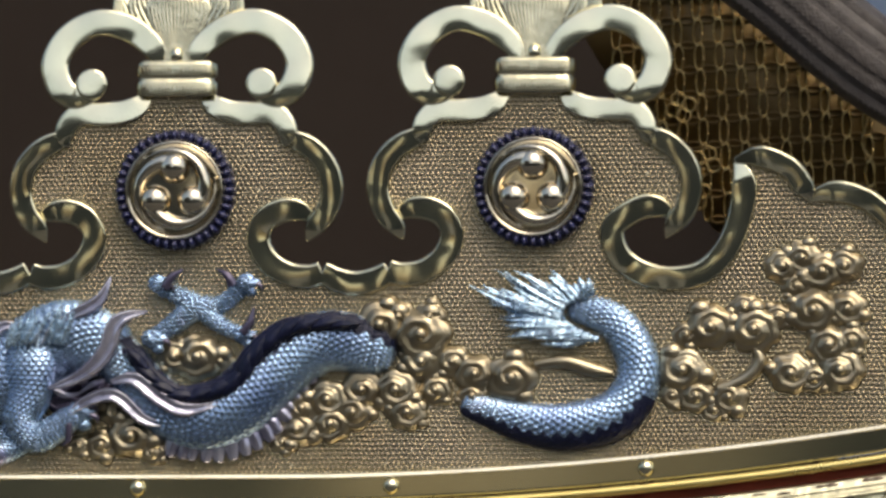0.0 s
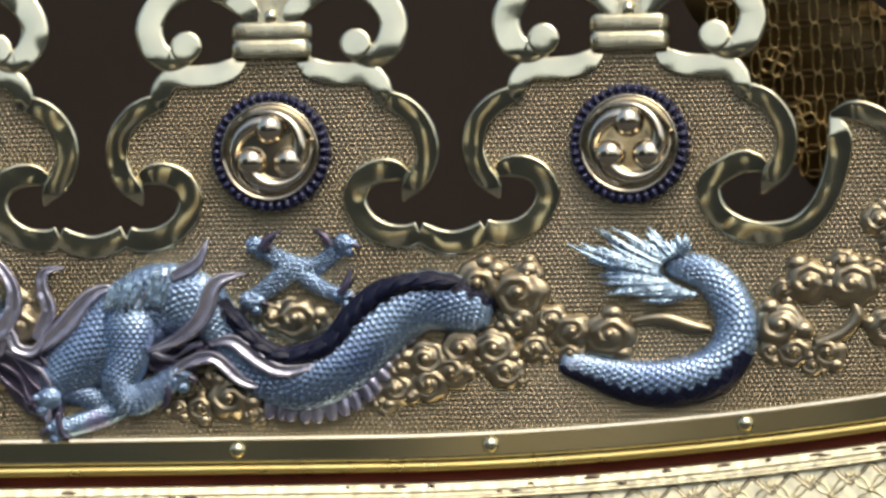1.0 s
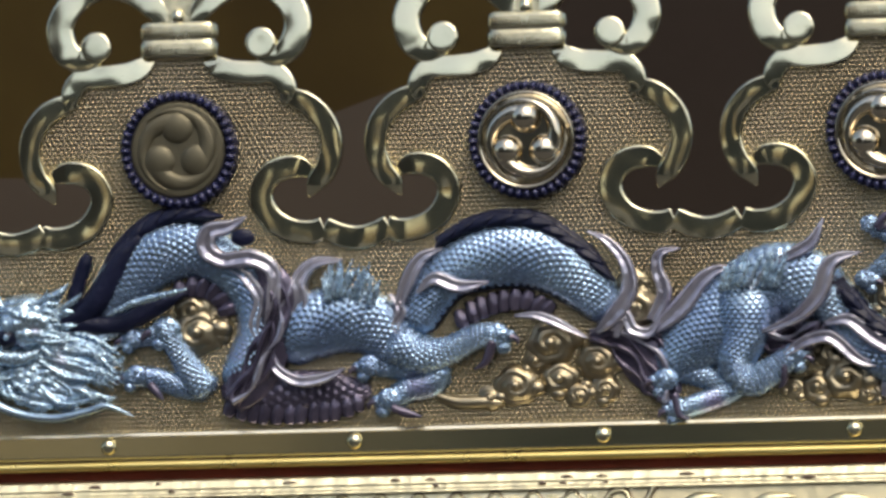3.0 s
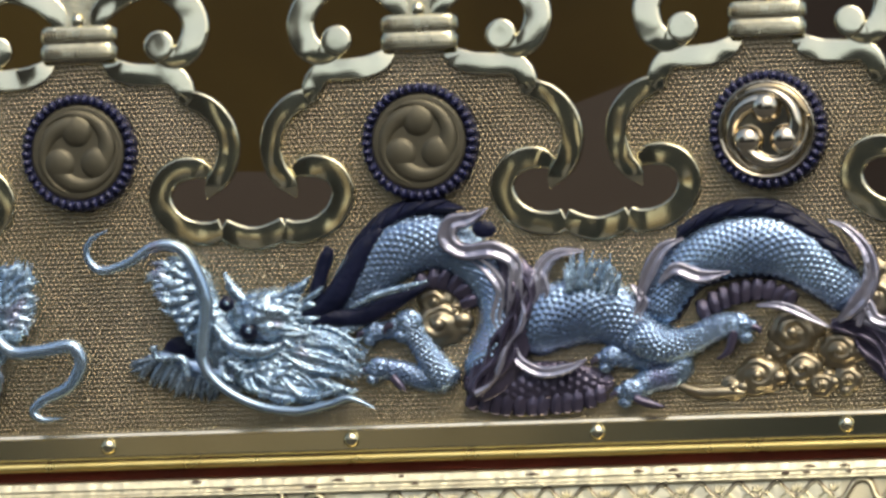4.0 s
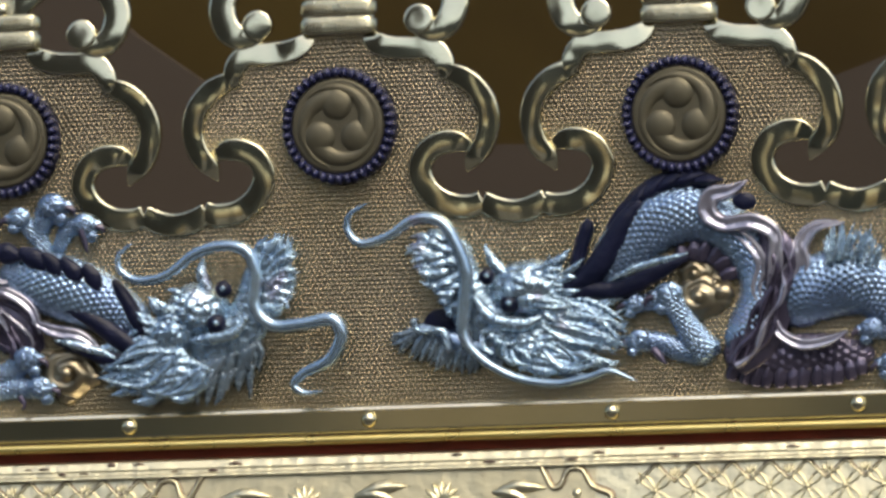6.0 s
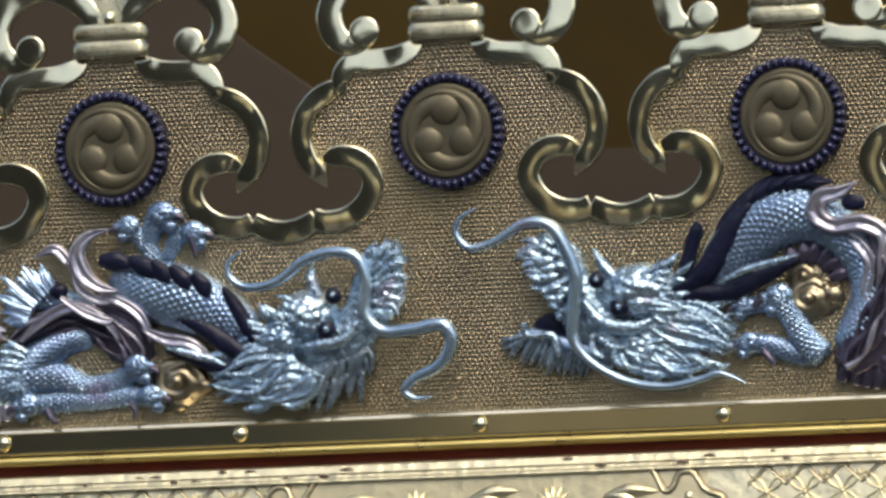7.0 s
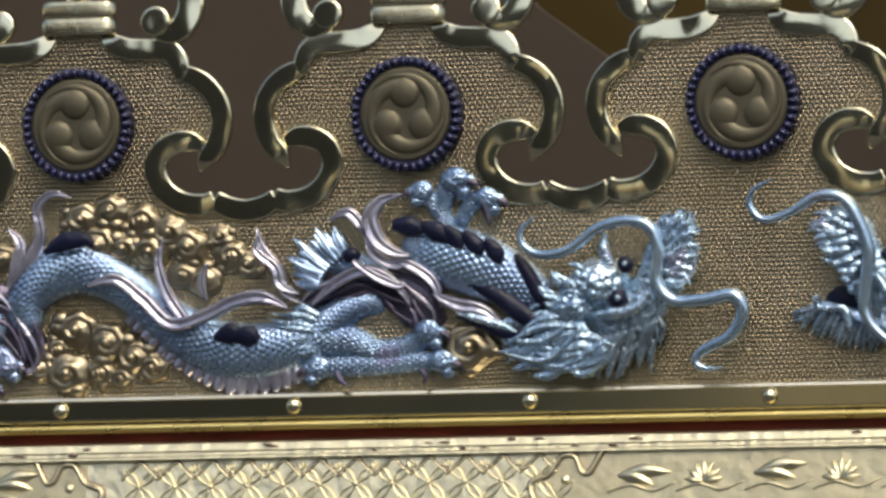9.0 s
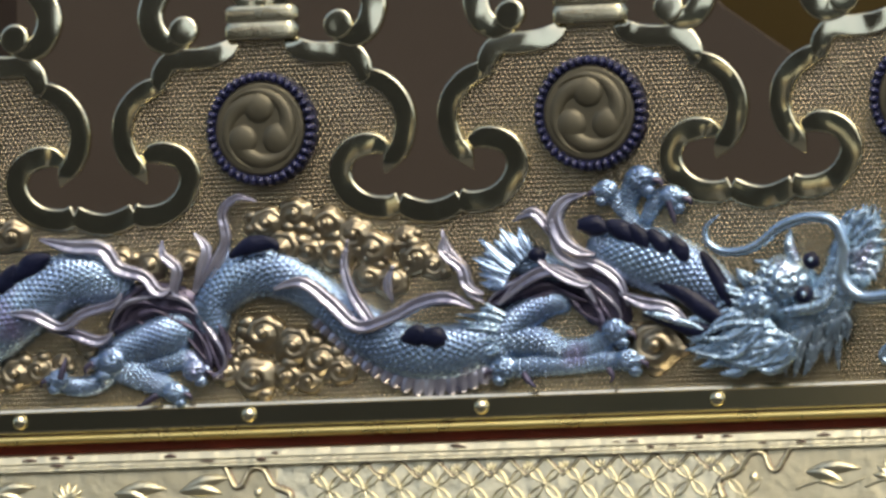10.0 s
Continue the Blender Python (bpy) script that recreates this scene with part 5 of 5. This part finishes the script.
cloud([(-1.0123, -0.0421, 34), (-1.0241, -0.0396, 34), (-1.0129, -0.1024, 36), (-1.0023, -0.1010, 30), (-1.0249, -0.1039, 36), (-0.9918, -0.0988, 22), (-0.9797, -0.0907, 24)])

# ---- worked pattern of the frieze below: lattice of linked rings, and panels with leaves
LEAN_OUT = 0.27


def on_frieze(bm):
    """Lays a flat relief on the leaning frieze."""
    for v in bm.verts:
        r = rise(v.co.x)
        v.co.y -= 0.0048 + LEAN_OUT * max(0.0, -0.1460 - v.co.z)
        v.co.z += r
    return bm


CELL = 0.0163
Z_TOP = -0.1462


def lattice(x0, n):
    """n cells of the linked-ring lattice from x0 leftwards."""
    for k in range(n):
        x = x0 - k * CELL
        bm = bmesh.new()
        ribbon(bm, [(x + CELL / 2, Z_TOP - 0.0078), (x + CELL / 4, Z_TOP - 0.0042), (x, Z_TOP - 0.0006), (x - CELL / 4, Z_TOP - 0.0042), (x - CELL / 2, Z_TOP - 0.0078)], 0.0011, 0.0011, profile=ROUND, steps=4)
        zz = part("zigzag", on_frieze(bm), FRIEZE, frieze)
        bm = bmesh.new()
        ribbon(bm, [(x + CELL / 2, Z_TOP - 0.0072), (x + CELL / 4, Z_TOP - 0.0036), (x, Z_TOP), (x - CELL / 4, Z_TOP - 0.0036), (x - CELL / 2, Z_TOP - 0.0072)], 0.0013, 0.0004, profile=ROUND, steps=4)
        part("dark_line", on_frieze(bm), WORN, zz, "dark worn line")
        for row in range(3):
            zc = Z_TOP - 0.0112 - row * 0.0082 * 1.0
            xc = x + (CELL / 2 if row % 2 else 0)
            bm = bmesh.new()
            for sx in (-1, 1):
                for sz in (-1, 1):
                    ex, ez = xc + sx * CELL / 2 * 0.94, zc + sz * 0.0082 * 0.94
                    for bulge in (0.30, -0.30):
                        mx, mz = (xc + ex) / 2 - bulge * (ez - zc) * 0.5, (zc + ez) / 2 + bulge * (ex - xc) * 0.5
                        if zc + sz * 0.0082 < Z_TOP - 0.002:
                            ribbon(bm, [(xc, zc, 0.5), (mx, mz, 1.0), (ex, ez, 0.5)], 0.0011, 0.0010, profile=ROUND, steps=4)
            dome(bm, xc, zc, 0.0013, 0.0016, rings=4, seg=12)
            part("ring_flower", on_frieze(bm), FRIEZE, frieze)
            if row == 0:
                bm = bmesh.new()
                for a in (-35, 0, 35):
                    dx, dz = math.sin(radians(a)) * 0.004, math.cos(radians(a)) * 0.004
                    ribbon(bm, [(x + CELL / 2, Z_TOP - 0.0052, 0.5), (x + CELL / 2 + dx * 0.6, Z_TOP - 0.0052 + dz * 0.6, 1), (x + CELL / 2 + dx, Z_TOP - 0.0052 + dz, 0.2)], 0.0012, 0.0009, profile=ROUND, steps=3)
                part("half_flower", on_frieze(bm), FRIEZE, frieze)


def cartouche(x_left, x_right, rnd):
    """A panel with a scrolling border at each end and leaves and buds between."""
    bm = bmesh.new()
    n = 12
    for k in range(n):
        a, b = (x_left + 0.003 + (x_right - x_left - 0.006) * (k + e) / n for e in (0, 1))
        box(bm, a, b, -0.0003, 0.0, -0.186, Z_TOP - 0.0006)
    bmesh.ops.remove_doubles(bm, verts=bm.verts, dist=1e-6)
    flat_part("ground_panel", on_frieze(bm), PANEL, frieze, "tan worn panel ground")
    for x, s in ((x_left, 1), (x_right, -1)):
        bm = bmesh.new()
        shape = [(x - s * 0.002, Z_TOP - 0.020), (x - s * 0.004, Z_TOP - 0.0125), (x + s * 0.004, Z_TOP - 0.0085), (x + s * 0.009, Z_TOP - 0.0015), (x + s * 0.015, Z_TOP - 0.0015), (x + s * 0.018, Z_TOP - 0.0075), (x + s * 0.0215, Z_TOP - 0.0085), (x + s * 0.0245, Z_TOP - 0.0035), (x + s * 0.027, Z_TOP + 0.001)]
        ribbon(bm, shape, 0.0021, 0.0021, profile=ROUND, steps=7)
        sb = part("scroll_border", on_frieze(bm), FRIEZE, frieze)
        bm = bmesh.new()
        ribbon(bm, shape, 0.0036, 0.0006, profile=ROUND, steps=7)
        part("dark_line", on_frieze(bm), WORN, sb, "dark worn line")
        bm = bmesh.new()
        dome(bm, x + s * 0.011, Z_TOP - 0.0112, 0.0021, 0.0016, rings=5, seg=14)
        part("stud", on_frieze(bm), FRIEZE, frieze)
    a = x_left + 0.034
    while a < x_right - 0.034:
        tilt = rnd.uniform(-0.3, 0.3)
        bm = bmesh.new()
        kind = rnd.random()
        if kind < 0.55:  # a pair of leaves
            for q, ln in ((0.15, 0.024), (-0.45, 0.020)):
                ex, ez = a + ln * math.cos(q + tilt), Z_TOP - 0.009 + ln * math.sin(q + tilt) * 0.5
                ribbon(bm, [(a, Z_TOP - 0.010, 0.2), ((a + ex) / 2, (Z_TOP - 0.009 + ez) / 2 + 0.001, 1.0), (ex, ez, 0.1)], 0.0062, 0.0024, profile=KEEL, steps=6)
        else:  # an open bloom
            for k in range(7):
                q = math.pi * (0.05 + 0.9 * k / 6)
                ribbon(bm, [(a + 0.008, Z_TOP - 0.013, 0.4), (a + 0.008 + 0.0045 * math.cos(q), Z_TOP - 0.013 + 0.0045 * math.sin(q), 1), (a + 0.008 + 0.0085 * math.cos(q), Z_TOP - 0.013 + 0.0085 * math.sin(q), 0.25)], 0.0030, 0.0020, profile=ROUND, steps=4)
        part("leaf_relief", on_frieze(bm), FRIEZE, frieze)
        bm = bmesh.new()
        ribbon(bm, [(a - 0.004, Z_TOP - 0.017, 0.5), (a + 0.006, Z_TOP - 0.014), (a + 0.016, Z_TOP - 0.0165), (a + 0.026, Z_TOP - 0.013, 0.3)], 0.0016, 0.0014, profile=ROUND, steps=5)
        part("stem", on_frieze(bm), FRIEZE, frieze)
        a += 0.030


rnd_frieze = random.Random(3)
lattice(-0.284, 12)
lattice(-0.689, 12)
lattice(0.196, 16)
cartouche(-0.688, -0.486, rnd_frieze)
cartouche(-0.276, -0.078, rnd_frieze)
cartouche(-1.06, -0.889, rnd_frieze)

for k in range(64):
    x = rnd_frieze.uniform(-1.05, 0.15)
    ln = rnd_frieze.uniform(0.002, 0.007)
    z = rnd_frieze.choice((-0.1400, -0.1408, -0.1434))
    bm = bmesh.new()
    ribbon(bm, [(x, z, 0.3), (x + ln * 0.5, z + 0.0003, 1.0), (x + ln, z, 0.3)], rnd_frieze.uniform(0.0008, 0.0022), 0.0004, base=0.0046 + 0.55 * (-0.1390 - z), profile=ROUND, steps=4)
    for v in bm.verts:
        v.co.z += rise(v.co.x)
    part("worn_patch", bm, WORN, frieze, "dark worn patch")

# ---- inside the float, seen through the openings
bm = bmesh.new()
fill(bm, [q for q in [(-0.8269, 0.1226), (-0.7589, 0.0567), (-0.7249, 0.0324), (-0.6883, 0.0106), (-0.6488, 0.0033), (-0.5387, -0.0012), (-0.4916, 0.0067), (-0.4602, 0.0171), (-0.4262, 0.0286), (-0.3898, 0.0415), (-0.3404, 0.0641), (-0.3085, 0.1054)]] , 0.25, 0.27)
single("gold_inner_panel", bm, AMBER, "gold panel with sloping foot inside the float, shade put into its colour", "panel")
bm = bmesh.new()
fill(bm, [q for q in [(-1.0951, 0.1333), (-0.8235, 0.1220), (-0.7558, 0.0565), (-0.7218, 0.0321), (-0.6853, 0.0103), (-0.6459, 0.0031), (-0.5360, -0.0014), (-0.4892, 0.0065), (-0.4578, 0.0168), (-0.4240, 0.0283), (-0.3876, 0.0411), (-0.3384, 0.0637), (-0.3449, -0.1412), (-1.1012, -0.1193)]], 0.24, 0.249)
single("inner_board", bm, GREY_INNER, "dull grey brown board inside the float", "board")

# ---- gable end with linked-ring lattice, dark cord and blue cloth
gable = thing("lattice_gable", 0.1, "old gold gable panel overlaid with linked rings", "gable panel", z=-0.05)
bm = bmesh.new()
fill(bm, [(0.0063, 0.0843), (0.1041, 0.0835), (0.1276, 0.0621), (0.1416, 0.0456), (0.1603, 0.0314), (0.1601, -0.0295), (0.0873, -0.0268), (0.0714, -0.0160), (0.0545, 0.0110), (0.0404, 0.0311), (0.0240, 0.0535)], 0.030, 0.036)
part("ground_plate", bm, LATTICE_DARK, gable)
rnd_g = random.Random(8)


def oval(cx, cz, rx, rz, base):
    bm = bmesh.new()
    pts = [(cx + rx * math.cos(a), cz + rz * math.sin(a)) for a in [2 * math.pi * k / 14 for k in range(15)]]
    ribbon(bm, pts, 0.0014, 0.0015, base=base, profile=ROUND, steps=2)
    return bm


STEP, COLUMN = 44 * K, 36 * K
for i in range(14):
    for j in range(12):
        gx = 0.030 + i * COLUMN + j * 0.0006
        gz = 0.085 - j * STEP + i * 0.0004
        if gz > 0.066 - 0.92 * (gx - 0.098) or gz < -0.026 or gz < -0.028 - 1.35 * (gx - 0.081) or gx > 0.150 - 0.10 * max(0, gz - 0.03):
            continue
        up = oval(gx, gz, 8 * K, 24 * K, -0.0300)
        part("ring", up, LATTICE, gable)
        # Crosswise rings get the ground's dark brown, painting in their weaker light.
        part("ring", oval(gx + COLUMN / 2, gz - STEP / 2 + rnd_g.uniform(-1, 1) * K, 13 * K, 6 * K, -0.0306), LATTICE_DARK, gable)
for cx, cz in [(0.0585, 0.0344), (0.0688, 0.0118), (0.0646, -0.0020)]:
    turn = rnd_g.uniform(-25, 25)
    for a in (turn, 90 + turn, 180 + turn, 270 + turn):
        part("knot", oval(cx + 15 * K * math.cos(radians(a)), cz + 15 * K * math.sin(radians(a)), 12 * K, 12 * K, -0.0280), LATTICE, gable)
bm = bmesh.new()
ribbon(bm, [(0.1333, 0.0390, 0.5), (0.1360, 0.0299), (0.1337, 0.0183), (0.1378, 0.0113), (0.1392, -0.0002, 0.6)], 0.0014, 0.0015, base=-0.029, profile=ROUND)
part("edge_wire", bm, LATTICE, gable)

cord = thing("braided_cord", 0.12, "thick dark braided cord along the gable edge", "cord", z=0.05)
cord_path = [(0.0538, 0.1268), (0.0817, 0.0986), (0.1061, 0.0786), (0.1281, 0.0598), (0.1478, 0.0453), (0.1722, 0.0321), (0.1998, 0.0211)]
q = spline(cord_path, 10)
dd, nn = frames2d(q)
rows = []
for i in range(len(q)):
    rows.append([(q[i, 0] + nn[i, 0] * 80 * K * math.cos(a), -0.004 + 0.016 * math.sin(a), q[i, 1] + nn[i, 1] * 80 * K * math.cos(a)) for a in [2 * math.pi * k / 20 for k in range(20)]])
bm = bmesh.new()
grid_mesh(bm, rows, wrap=True)
part("core", bm, ROPE, cord)
for i in range(4, len(q) - 4):
    for s in (-1, 1):
        for lane in (-0.66, -0.33, 0.0, 0.33, 0.66):
            c = q[i] + nn[i] * 80 * K * lane + dd[i] * (0.004 if s > 0 else 0.0)
            e1, e2 = c - dd[i] * 0.0050 + nn[i] * s * 0.0030, c + dd[i] * 0.0050 - nn[i] * s * 0.0030
            bm = bmesh.new()
            ribbon(bm, [(e1[0], e1[1], 0.5), (c[0], c[1], 1.0), (e2[0], e2[1], 0.5)], 0.0030, 0.0009, base=0.0034 + 0.016 * math.sqrt(1 - lane * lane), profile=ROUND, steps=3)
            part("strand", bm, ROPE, cord)
bm = bmesh.new()
box(bm, 0.10, 0.34, 0.34, 0.345, -0.13, 0.30)
single("blue_cloth", bm, BLUE_CLOTH, "slate blue cloth hanging behind the gable", "cloth")
